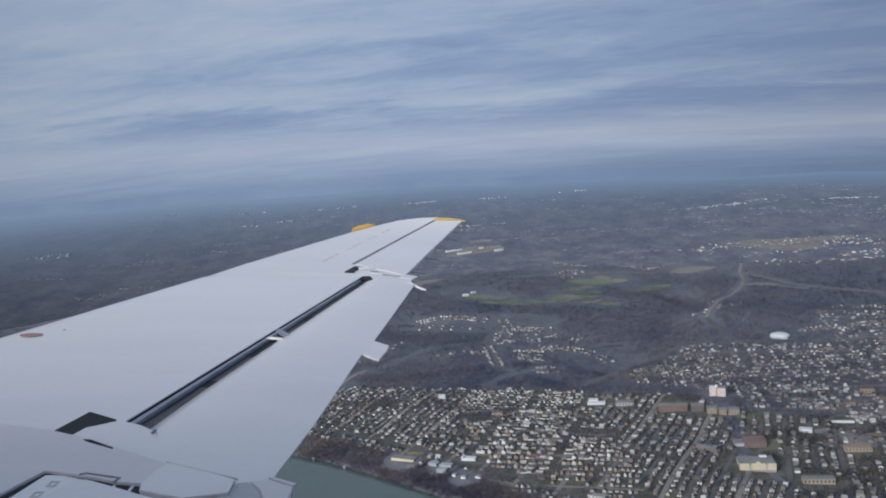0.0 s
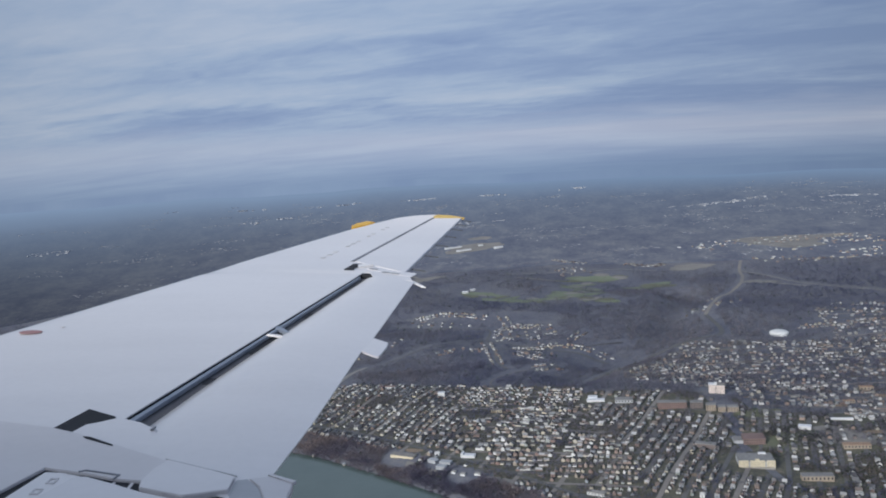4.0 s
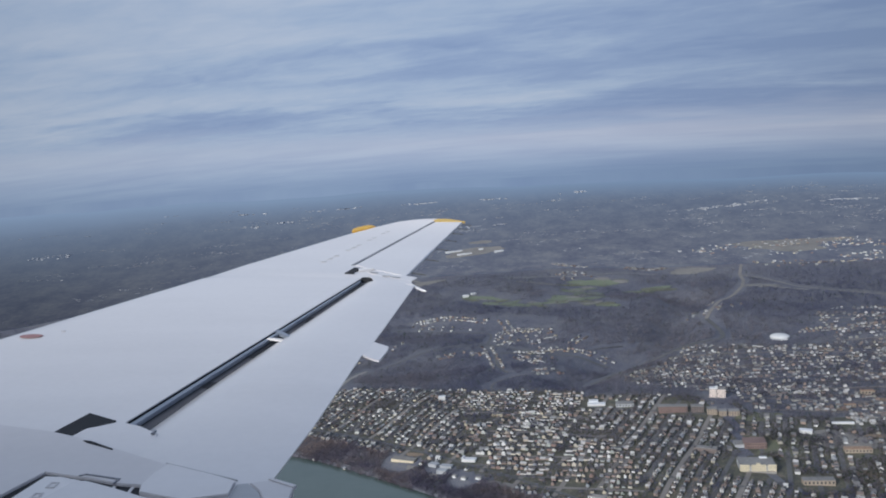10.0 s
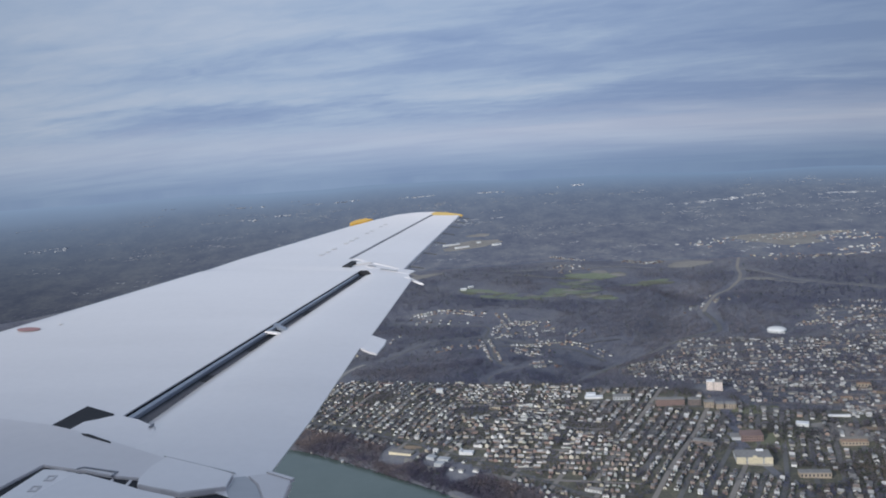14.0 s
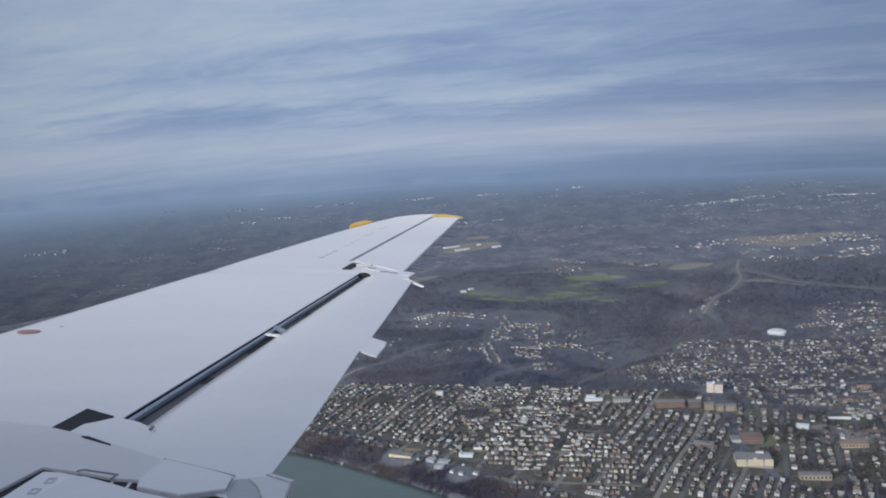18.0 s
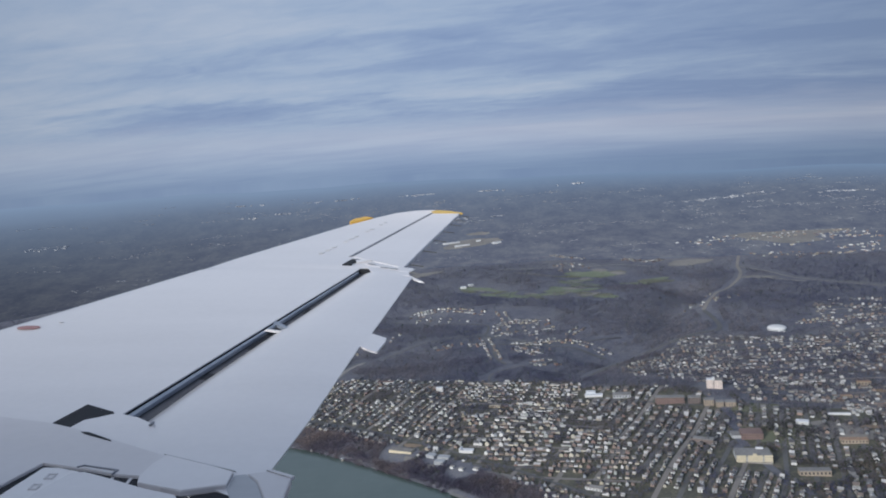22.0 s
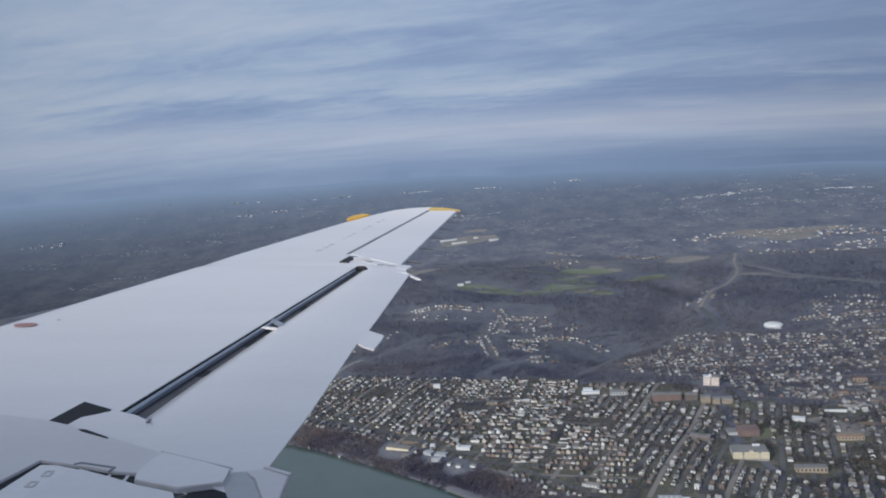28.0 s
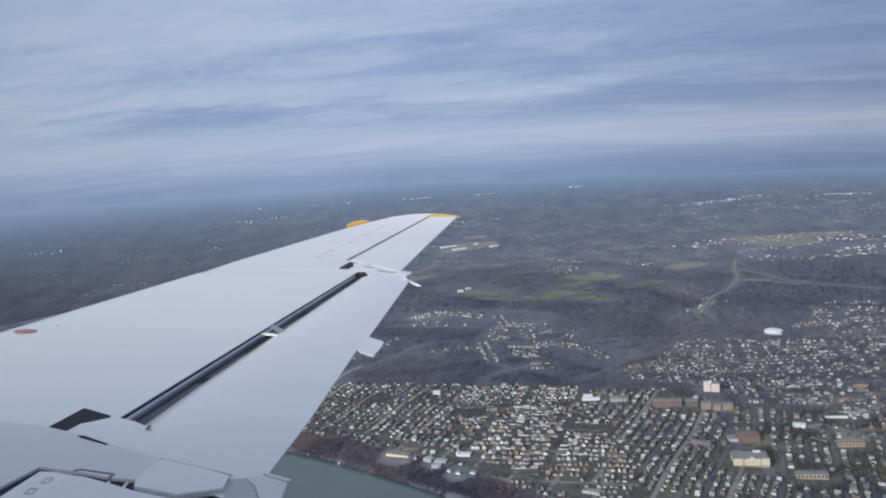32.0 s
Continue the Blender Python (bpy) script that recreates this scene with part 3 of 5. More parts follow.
part("outboard_flap", loft([flap_row(v) for v in np.linspace(0, 1.07, 15)], FLAP_NOSE), paint, wing, "extended white flap")
part("flap_track_fairing", slab([(-0.74, 8.38), (-0.54, 8.17), (-0.545, 8.02), (-0.60, 7.72), (-0.66, 7.76), (-0.79, 7.92)], 0.004, 0.016, 0.003), paint, wing)
part("fixed_panel", slab([(-1.10, 11.62), (-0.52, 11.51), (-0.45, 11.2), (-0.42, 10.97), (-0.95, 11.24), (-1.0, 11.44)], 0.004, 0.008), paint, wing)
part("outer_fairing_arm", slab([(-1.08, 11.78), (-0.72, 11.60), (-0.40, 11.46), (-0.37, 11.40), (-0.44, 11.20), (-0.70, 11.40), (-1.02, 11.66)], 0.006, 0.006, 0.001), paint, wing)
part("outer_fairing_tail", slab([(-0.58, 11.22), (-0.44, 11.08), (-0.27, 10.74), (-0.235, 10.66), (-0.29, 10.68), (-0.46, 11.0)], -0.004, 0.014, 0.004), paint_panel, wing)
for x, y in ((-0.98, 11.74), (-0.79, 11.5), (-0.66, 11.42)):
    part("fairing_slot", slab([(x - 0.05, y + 0.02), (x + 0.06, y - 0.03), (x + 0.05, y - 0.07), (x - 0.06, y - 0.02)], 0.014, 0.004), seam, wing)

# the open cove between the box and the flap
def along(y):
    return -1.12 + 0.2375 * (y - 11.46), -0.97 + 0.233 * (y - 11.24)


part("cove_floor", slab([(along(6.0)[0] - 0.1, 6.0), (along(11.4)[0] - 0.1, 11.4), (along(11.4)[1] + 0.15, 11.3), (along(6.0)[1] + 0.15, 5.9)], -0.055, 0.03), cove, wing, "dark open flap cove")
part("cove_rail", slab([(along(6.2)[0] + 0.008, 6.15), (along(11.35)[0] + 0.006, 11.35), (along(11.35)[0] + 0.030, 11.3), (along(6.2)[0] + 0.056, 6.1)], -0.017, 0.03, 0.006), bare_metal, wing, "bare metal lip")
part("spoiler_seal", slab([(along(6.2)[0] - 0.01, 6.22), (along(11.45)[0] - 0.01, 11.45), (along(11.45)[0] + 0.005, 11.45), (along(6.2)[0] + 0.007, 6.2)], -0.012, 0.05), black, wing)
# black plates on the cove floor paint the shade of its openings
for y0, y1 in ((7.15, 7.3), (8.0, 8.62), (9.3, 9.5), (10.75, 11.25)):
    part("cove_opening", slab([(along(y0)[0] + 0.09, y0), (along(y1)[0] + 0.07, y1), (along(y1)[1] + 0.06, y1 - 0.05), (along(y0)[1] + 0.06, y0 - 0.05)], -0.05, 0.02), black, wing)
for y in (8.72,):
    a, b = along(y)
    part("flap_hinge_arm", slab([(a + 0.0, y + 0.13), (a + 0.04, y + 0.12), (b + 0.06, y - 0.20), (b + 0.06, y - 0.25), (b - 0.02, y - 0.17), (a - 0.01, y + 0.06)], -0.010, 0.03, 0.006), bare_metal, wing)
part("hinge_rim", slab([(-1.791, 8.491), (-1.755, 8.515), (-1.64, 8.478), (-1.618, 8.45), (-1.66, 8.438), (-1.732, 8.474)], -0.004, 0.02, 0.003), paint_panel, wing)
# added black plate that keeps the cove's end wall dark
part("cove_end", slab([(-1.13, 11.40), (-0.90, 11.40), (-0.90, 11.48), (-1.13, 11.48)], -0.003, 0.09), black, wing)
# no hole is cut: a black plate on the skin paints its shade
part("outer_cutout", slab([(-1.385, 11.66), (-1.29, 12.06), (-1.12, 12.01), (-1.255, 11.80), (-1.25, 11.64)], 0.018, 0.02), black, wing, "black plate painting the shade of a square cutout")
part("outer_cutout_lid", slab([(-1.225, 11.96), (-1.11, 12.02), (-1.0, 11.96), (-1.2, 11.80)], 0.022, 0.02), paint_panel, wing)

# markings and fasteners on the upper skin
mark = [(-4.18 + 0.115 * math.cos(a), 8.53 + 0.066 * math.sin(a)) for a in np.linspace(0, 6.283, 28)[:-1]]
part("round_mark", slab(mark, 0.009, 0.004), red_mark, wing, "faded red round mark")
part("filler_cap", slab([(-3.94 + 0.022 * math.cos(a), 8.72 + 0.022 * math.sin(a)) for a in np.linspace(0, 6.283, 13)[:-1]], 0.012, 0.004), paint_grey, wing)
for i in range(13):
    if i not in (3, 7, 10):
        x, y = -1.80 + 0.0625 * i, 12.56 + 0.25 * i
        part("access_panel", slab([(x - 0.034, y - 0.05), (x + 0.034, y - 0.03), (x + 0.034, y + 0.05), (x - 0.034, y + 0.03)], 0.013, 0.006), lid_paint, wing)

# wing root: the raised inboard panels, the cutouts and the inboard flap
# the cutout's depth is painted as a black plate upon the skin
part("root_cutout", slab([(-2.80, 5.99), (-2.69, 6.40), (-2.43, 6.245), (-2.44, 6.05), (-2.58, 5.85)], 0.010, 0.02), black, wing, "black plate painting the shaded cutout at the flap's inner end")
bm = slab([(-2.607, 5.846), (-2.616, 5.936), (-2.577, 6.07), (-2.505, 6.113), (-2.408, 6.189), (-2.354, 6.19), (-2.20, 6.12), (-2.035, 6.0), (-2.035, 5.96), (-1.97, 5.85), (-1.99, 5.5), (-2.5, 5.7)], 0.0195, 0.012, 0.004)
for v in bm.verts:
    v.co.z -= 0.012 * min(1.0, max(0.0, (v.co.x + 2.25) / 0.22))
part("root_fairing", bm, paint, wing)
part("fairing_tab", slab([(-2.068, 6.02), (-2.055, 6.025), (-2.058, 5.975), (-2.078, 5.97)], 0.0235, 0.01), seam, wing)
ROOT = [(-6.5, 6.9), (-3.21, 6.11), (-2.78, 5.99), (-2.56, 5.89), (-2.33, 5.76), (-1.80, 5.45), (-1.29, 5.20), (-1.29, 5.03), (-1.54, 4.95), (-1.79, 5.05), (-1.835, 5.145), (-2.0, 5.17), (-2.21, 5.245), (-2.30, 5.27), (-2.52, 5.33), (-2.75, 4.7), (-2.9, 3.2), (-7.0, 3.2)]
part("root_panel", slab(ROOT, 0.030, 0.03, 0.005), paint_grey, wing, "light grey wing root panel")
part("root_panel_edge", slab([(-1.77, 5.47), (-1.29, 5.205), (-1.29, 5.03), (-1.54, 4.955), (-1.83, 5.06), (-1.85, 5.15), (-1.83, 5.32)], 0.0325, 0.03, 0.004), paint, wing)
part("panel_seam", slab([(-1.80, 5.464), (-1.28, 5.217), (-1.274, 5.205), (-1.80, 5.456)], 0.034, 0.01), lid_paint, wing)
# thin black plate painted as the shaded slit under the panel edge
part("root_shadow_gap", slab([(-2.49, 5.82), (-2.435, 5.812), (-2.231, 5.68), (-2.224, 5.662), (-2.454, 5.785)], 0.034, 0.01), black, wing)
# black plate under the flap parts, painted shade of the opening
part("inner_opening", slab([(-2.53, 5.34), (-2.40, 5.32), (-2.30, 5.26), (-2.20, 5.25), (-1.84, 5.14), (-1.82, 5.02), (-1.60, 4.93), (-1.9, 4.5), (-2.7, 4.5), (-2.75, 4.72)], 0.012, 0.02), black, wing, "black plate painting the shaded opening beside the inboard flap")
part("inner_track", slab([(-2.505, 5.30), (-2.40, 5.295), (-2.24, 5.235), (-2.36, 4.9), (-2.45, 4.5), (-2.66, 4.6)], 0.016, 0.02, 0.003), paint_panel, wing, "white flap track plate")
for x, y in ((-2.40, 5.20), (-2.43, 5.06)):
    for dx, dy, w, d in ((0, 0, 0.055, 0.012), (0, -0.06, 0.055, 0.012), (-0.022, -0.03, 0.012, 0.05), (0.022, -0.03, 0.012, 0.03)):
        part("track_bracket", slab([(x + dx - w / 2, y + dy - d / 2), (x + dx + w / 2, y + dy - d / 2), (x + dx + w / 2, y + dy + d / 2), (x + dx - w / 2, y + dy + d / 2)], 0.022, 0.008), paint_grey, wing)
part("inboard_flap", slab([(-2.30, 5.215), (-2.22, 5.235), (-2.0, 5.13), (-1.79, 5.02), (-1.56, 4.93), (-1.4, 4.6), (-1.4, 3.4), (-2.5, 3.4), (-2.40, 4.95)], 0.020, 0.03, 0.006), paint, wing, "bluish white inboard flap")
for x in (-1.90, -2.015):
    part("opening_rib", slab([(x - 0.010, 5.165), (x + 0.010, 5.16), (x + 0.010, 5.05), (x - 0.010, 5.05)], 0.016, 0.03), paint_grey, wing)
part("panel_outline", slab([(-2.283, 5.27), (-2.243, 5.295), (-2.003, 5.225), (-2.018, 5.165), (-2.029, 5.165), (-2.018, 5.217), (-2.243, 5.283), (-2.273, 5.265)], 0.036, 0.008), seam, wing)
# one vane in two colours: the turned-away half has its shade painted in
part("inner_flap_edge", slab([(-1.29, 5.215), (-1.215, 5.235), (-1.125, 5.12), (-1.0, 4.80), (-1.2, 4.80), (-1.29, 5.02)], 0.004, 0.05, 0.006), vane_shade, wing, "half of the lower flap vane with shade in its bluish grey colour")
part("inner_flap_edge", slab([(-1.212, 5.236), (-1.09, 5.27), (-0.925, 5.17), (-0.93, 4.80), (-0.997, 4.80), (-1.122, 5.122)], 0.005, 0.05, 0.006), paint_grey, wing, "pale grey lower flap vane")
# black sheet laid on the skin as the vane's painted shadow
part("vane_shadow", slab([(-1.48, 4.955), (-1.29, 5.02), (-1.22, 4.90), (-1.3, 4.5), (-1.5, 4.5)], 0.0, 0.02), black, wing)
part("trailing_lip", slab([(-1.10, 5.275), (-1.085, 5.29), (-0.91, 5.19), (-0.925, 5.165)], 0.012, 0.02), paint_grey, wing)


# the wing in flight flexes upwards towards its tip
def flex(y):
    return 1 - 0.0016 * (y - 6.5) ** 2


for ob in [wing] + list(wing.children):
    bm = bmesh.new()
    bm.from_mesh(ob.data)
    span = [v.co.y for v in bm.verts]
    for cut in np.arange(min(span) + 0.4, max(span) - 0.2, 0.4):
        bmesh.ops.bisect_plane(bm, geom=bm.verts[:] + bm.edges[:] + bm.faces[:], plane_co=(0, float(cut), 0), plane_no=(0, 1, 0))
    for v in bm.verts:
        v.co = v.co * flex(v.co.y)
    bm.normal_update()
    for f in bm.faces:
        f.smooth = True
    for e in bm.edges:
        e.smooth = len(e.link_faces) == 2 and abs(e.calc_face_angle(0.0)) < 0.6
    bm.to_mesh(ob.data)
    bm.free()

# the fuselage side that carries the wing, below and behind the window
bm = drum(1.67, 1.67, 26, 48, -13)
bm.transform(pose(0, -2.05, -0.3, 0, 90, 0))
part("fuselage", bm, paint, airliner)

# ---- towns: streets and houses ----
TOWN = [(-28, 1726), (35, 1807), (133, 1841), (577, 1688), (594, 1635), (664, 1613), (810, 1560), (800, 1420), (755, 1250), (800, 1030), (520, 1090), (400, 1160), (333, 1240), (200, 1393), (43, 1550)]
WEST_BLOCKS = [(-28, 1726), (35, 1807), (133, 1841), (330, 1775), (330, 1240), (200, 1393), (43, 1550)]
NORTH_BLOCKS = [(335, 1775), (577, 1688), (594, 1635), (565, 1565), (335, 1610)]
MAIN_BLOCKS = [(335, 1600), (560, 1555), (575, 1400), (590, 1250), (560, 1080), (520, 1090), (400, 1160), (335, 1240)]
LONG_BLOCKS = [(566, 1555), (594, 1630), (664, 1613), (810, 1560), (800, 1420), (755, 1250), (800, 1030), (566, 1080), (596, 1250), (580, 1400)]
SOUTH_TOWN = [(853, 1530), (848, 1420), (1075, 1385), (1180, 1430), (1300, 1300), (1120, 960), (800, 1030), (770, 1250)]
HILL_TOWN = [(729, 1808), (949, 1952), (1088, 1888), (1348, 1847), (1420, 1560), (1180, 1430), (1075, 1385), (870, 1440), (870, 1560), (812, 1606), (686, 1695)]
LEFT_HAMLET = [(-595, 2237), (-462, 2463), (-192, 2580), (-72, 2254), (-186, 1850), (-371, 1880), (-570, 1960)]
EAST_TOWN = [(1237, 1872), (1333, 2189), (1630, 2050), (1783, 1826), (1705, 1300), (1560, 1500)]
GOLF_LINES = [[(461, 2826), (534, 2740), (603, 2663), (696, 2617), (781, 2676), (850, 2760), (906, 2813)], [(808, 2855), (895, 2978), (967, 3019), (1024, 2960)], [(848, 2494), (813, 2570), (753, 2773)], [(1040, 2850), (1138, 2797)]]
CLEARINGS = [(1400, 2640, 50), (1300, 3060, 70), (1780, 3330, 190), (730, 2900, 45), (620, 4030, 60), (263, 3180, 100)]
LANDMARKS = [(829, 1555, 36), (604, 1576, 36), (648, 1552, 26), (764, 1212, 56), (798, 1305, 40), (597, 1087, 45), (334, 1353, 30), (222, 1387, 40), (285, 1340, 30), (320, 1284, 30), (1141, 1956, 40), (470, 1205, 25), (730, 1502, 42), (790, 1462, 44), (910, 1336, 26), (989, 1355, 36), (827, 1143, 40), (940, 1240, 30)]


def beside_river(first, last, off):
    """Points along the river's far side at that distance from its middle."""
    out = []
    for i in range(first, last):
        t = RIVER[i + 1] - RIVER[i - 1]
        t = t / np.hypot(*t)
        out.append((RIVER[i][0] - t[1] * off, RIVER[i][1] + t[0] * off))
    return out


ROADS = {}
ROADS["valley_road"] = ([(60, 1785), (73, 1835), (106, 1969), (135, 2015)], 11, concrete)
ROADS["ravine_lane"] = ([(596, 1724), (665, 1806), (736, 1881), (840, 1930), (918, 1964), (1014, 1990), (1047, 2080), (1070, 2258)], 12, asphalt)
ROADS["parkway"] = ([(1070, 2258), (1168, 2435), (1253, 2540), (1338, 2659), (1400, 2800), (1435, 2920), (1500, 3060)], 11, street_tan)
ROADS["parkway_branch"] = ([(1435, 2900), (1463, 2772), (1474, 2588), (1527, 2475), (1613, 2296), (1862, 2100), (2600, 1950)], 10, bare_earth)
ROADS["slip_road"] = ([(1338, 2659), (1396, 2640), (1440, 2560), (1480, 2500)], 12, bare_earth)
ROADS["loop_lane"] = ([(421, 1735), (405, 1765), (411, 1788), (438, 1820), (490, 1831), (557, 1842), (581, 1868)], 4.5, street_asphalt)
ROADS["hill_street"] = ([(469, 2055), (573, 2015), (647, 1970), (712, 1930)], 9, asphalt)
ROADS["hill_street_low"] = ([(458, 2184), (455, 2041), (445, 1918), (464, 1860)], 6, street_asphalt)
ROADS["river_road"] = (beside_river(4, 10, HALF + 104), 8, asphalt)
ROADS["quarry_road"] = ([(191, 3832), (227, 3713), (235, 3496), (230, 3236), (263, 3120), (326, 3140), (394, 3185)], 24, bare_earth)
ROADS["quarry_spur"] = ([(235, 3496), (268, 3287), (318, 3172)], 20, bare_earth)
ROADS["railway"] = ([(295, 1222), (340, 1171), (384, 1125), (436, 1067), (505, 985)], 9, gravel)
ROADS["ridge_road"] = ([(600, 3090), (760, 3120), (900, 3080), (1040, 3110), (1180, 3060)], 7, concrete)
ROADS["hamlet_road"] = ([(180, 2040), (300, 2150), (450, 2190), (520, 2080), (640, 2010), (780, 2050)], 6, asphalt)
ROADS["hamlet_lane"] = ([(450, 2190), (480, 2330), (330, 2440), (200, 2520)], 6, asphalt)


def road_gap(x, y):
    best = np.full(np.shape(x), 1e9)
    for pts, w, _ in ROADS.values():
        best = np.minimum(best, line_distance(x, y, np.array(pts, float))[0] - w / 2)
    return best


def clear_of(x, y):
    ok = np.ones(np.shape(x), bool)
    for a, b, r in LANDMARKS:
        ok &= np.hypot(x - a, y - b) > r
    return ok


for name, (pts, w, m) in ROADS.items():
    if name == "railway":
        ribbon("railway", pts, w, m, "gravel railway bed along the river bank")
        continue
    ribbon("road", pts, w, m, "pale road winding through leafless woods" if m is not asphalt else "grey asphalt road beside the river town")

def street_frame(az):
    a = radians(az)
    return np.array([math.sin(a), math.cos(a)]), np.array([math.cos(a), -math.sin(a)])


def town(poly, az, streets, house_step, fill, cross=150.0):
    """House sites along parallel streets inside an outline, and the streets' ends."""
    u, w = street_frame(az)
    poly = np.array(poly, float)
    su, sw = poly @ u, poly @ w
    sites, lines = [], []
    row = sw.min() + 10
    while row < sw.max():
        s = np.arange(su.min(), su.max(), 6.0)
        xy = s[:, None] * u + row * w
        ok = inside(xy[:, 0], xy[:, 1], poly)
        runs = np.split(np.arange(len(s)), np.where(np.diff(ok.astype(int)) != 0)[0] + 1)
        for q in runs:
            if ok[q[0]] and len(q) > 12:
                lines.append((xy[q[0]], xy[q[-1]]))
        for side in (-1, 1):
            s = np.arange(su.min(), su.max(), house_step) + rng.uniform(-2, 2)
            s = s + rng.normal(0, 1.2, len(s))
            off = row + side * (min(streets * 0.27, 14.0) + rng.normal(0, 0.9, len(s)))
            xy = s[:, None] * u + off[:, None] * w
            ok = inside(xy[:, 0], xy[:, 1], poly) & (rng.random(len(s)) < fill) & (np.abs((s % cross) - cross / 2) > 8)
            ok &= clear_of(xy[:, 0], xy[:, 1]) & (np.sin(xy[:, 0] / 61 + 1.7) * np.sin(xy[:, 1] / 47) < 0.80) & (road_gap(xy[:, 0], xy[:, 1]) > 8) & (line_distance(xy[:, 0], xy[:, 1], RIVER)[0] > HALF + 60)
            for p in xy[ok]:
                sites.append((p[0], p[1], az + (0 if side < 0 else 180) + rng.normal(0, 4) + (90 if rng.random() < 0.10 else 0)))
        row += streets + rng.normal(0, 2)
    return sites, lines


sites, lines = [], []
for poly, az, pitch, step, fill in ((WEST_BLOCKS, 28.0, 33.0, 8.8, 0.92), (NORTH_BLOCKS, 109.0, 31.0, 8.8, 0.88), (MAIN_BLOCKS, 113.0, 34.0, 9.0, 0.82), (LONG_BLOCKS, 31.0, 35.0, 8.6, 0.92)):
    a, b = town(poly, az, pitch, step, fill)
    sites, lines = sites + a, lines + b
south, lines2 = town(SOUTH_TOWN, 23.0, 39.0, 10.0, 0.72)
hill, lines3 = town(HILL_TOWN, 104.0, 40.0, 9.5, 0.54, 210.0)
more, lines4 = town(EAST_TOWN, 100.0, 52.0, 14.0, 0.62)
STREETS = []
for i, (a, b, upper) in enumerate([q + (False,) for q in lines + lines2] + [q + (True,) for q in lines3 + lines4]):
    tan = i % 3 == 1 and i < len(lines) or i % 2 == 0 and upper
    if tan:
        STREETS.append((a, b))
    ribbon("street", [a, b], 7.5, street_tan if tan else street_asphalt, "straight residential street of pale tan asphalt" if tan else "straight residential street of worn asphalt", 0.45, 25.0)
u0, w0 = street_frame(30.0)
for row in np.arange(-1000, 900, 72.0):
    pts = [q for q in (k * u0 + row * w0 for k in np.arange(800, 2000, 25.0)) if inside(np.array(q[0]), np.array(q[1]), MAIN_BLOCKS)]
    if len(pts) > 3:
        STREETS.append((pts[0], pts[-1]))
        ribbon("street", [pts[0], pts[-1]], 8.0, street_tan, "diagonal street of pale tan asphalt between house rows", 0.5, 25.0)
for k in range(5, 16):
    pts = [q for q in ((k * 150.0) * u0 + s * w0 for s in np.arange(-1200, 900, 25.0)) if inside(np.array(q[0]), np.array(q[1]), LONG_BLOCKS)]
    if len(pts) > 4:
        ribbon("street", [pts[0], pts[-1]], 8.0, street_asphalt, "cross street of worn asphalt between house rows", 0.5, 25.0)


def scatter(poly, count, spread=0.0):
    poly = np.array(poly, float)
    lo, hi = poly.min(0), poly.max(0)
    out = []
    centres = rng.uniform(lo, hi, (max(3, count // 9), 2))
    for c in centres:
        az, bend = rng.uniform(0, 180), rng.normal(0, 0.006)
        for i in range(16):
            a = radians(az) + bend * i * 18
            p = c + np.array([math.sin(a), math.cos(a)]) * (i - 8) * 19 + np.array([math.cos(a), -math.sin(a)]) * (13 if i % 2 else -13)
            if inside(np.array(p[0]), np.array(p[1]), poly) and road_gap(np.array([p[0]]), np.array([p[1]]))[0] > 8:
                out.append((p[0], p[1], math.degrees(a) + 90))
    return out[:count]


ROWS_OF_HOMES = [[(271, 2577), (342, 2581), (405, 2545), (479, 2453)], [(473, 2272), (531, 2329), (611, 2274)], [(444, 2143), (445, 2022), (448, 1904)], [(507, 2040), (564, 2043), (636, 2046), (725, 1955)], [(507, 1989), (550, 1915)], [(316, 2063), (375, 2077), (434, 2049)], [(561, 2162), (642, 2191)], [(524, 1839), (587, 1866)], [(521, 2444), (533, 2284)], [(466, 2186), (520, 2191)], [(664, 2110), (704, 2160)]]
ROWS_OF_HOMES += [[(712, 1744), (787, 1788), (870, 1736)], [(898, 1925), (954, 1927)], [(1081, 1858), (1164, 1849), (1226, 1815)], [(1147, 1750), (1225, 1742)], [(884, 1828), (897, 1741)], [(874, 1712), (979, 1699)], [(1417, 2231), (1534, 2162)], [(1212, 2004), (1289, 1986), (1418, 1966)], [(885, 1615), (950, 1578), (1045, 1564)], [(1161, 1660), (1165, 1594)], [(1091, 1482), (1084, 1415)], [(1028, 1399), (1009, 1329)], [(1055, 1391), (1037, 1321)]]
ROWS_OF_HOMES += [[(859, 3430), (906, 3304), (960, 3260)], [(1100, 3200), (1190, 3140), (1240, 3160)]]
row_sites = []
for line in ROWS_OF_HOMES:
    for (ax, ay), (bx, by) in zip(line[:-1], line[1:]):
        ln = math.hypot(bx - ax, by - ay)
        for k in np.arange(0, 1, 10.5 / ln):
            for side in (-1, 1):
                o = side * rng.uniform(9, 13)
                row_sites.append((ax + k * (bx - ax) - (by - ay) / ln * o, ay + k * (by - ay) + (bx - ax) / ln * o, math.degrees(math.atan2(bx - ax, by - ay)) + rng.normal(0, 5)))
row_sites = [p for p in row_sites if rng.random() < 0.75]
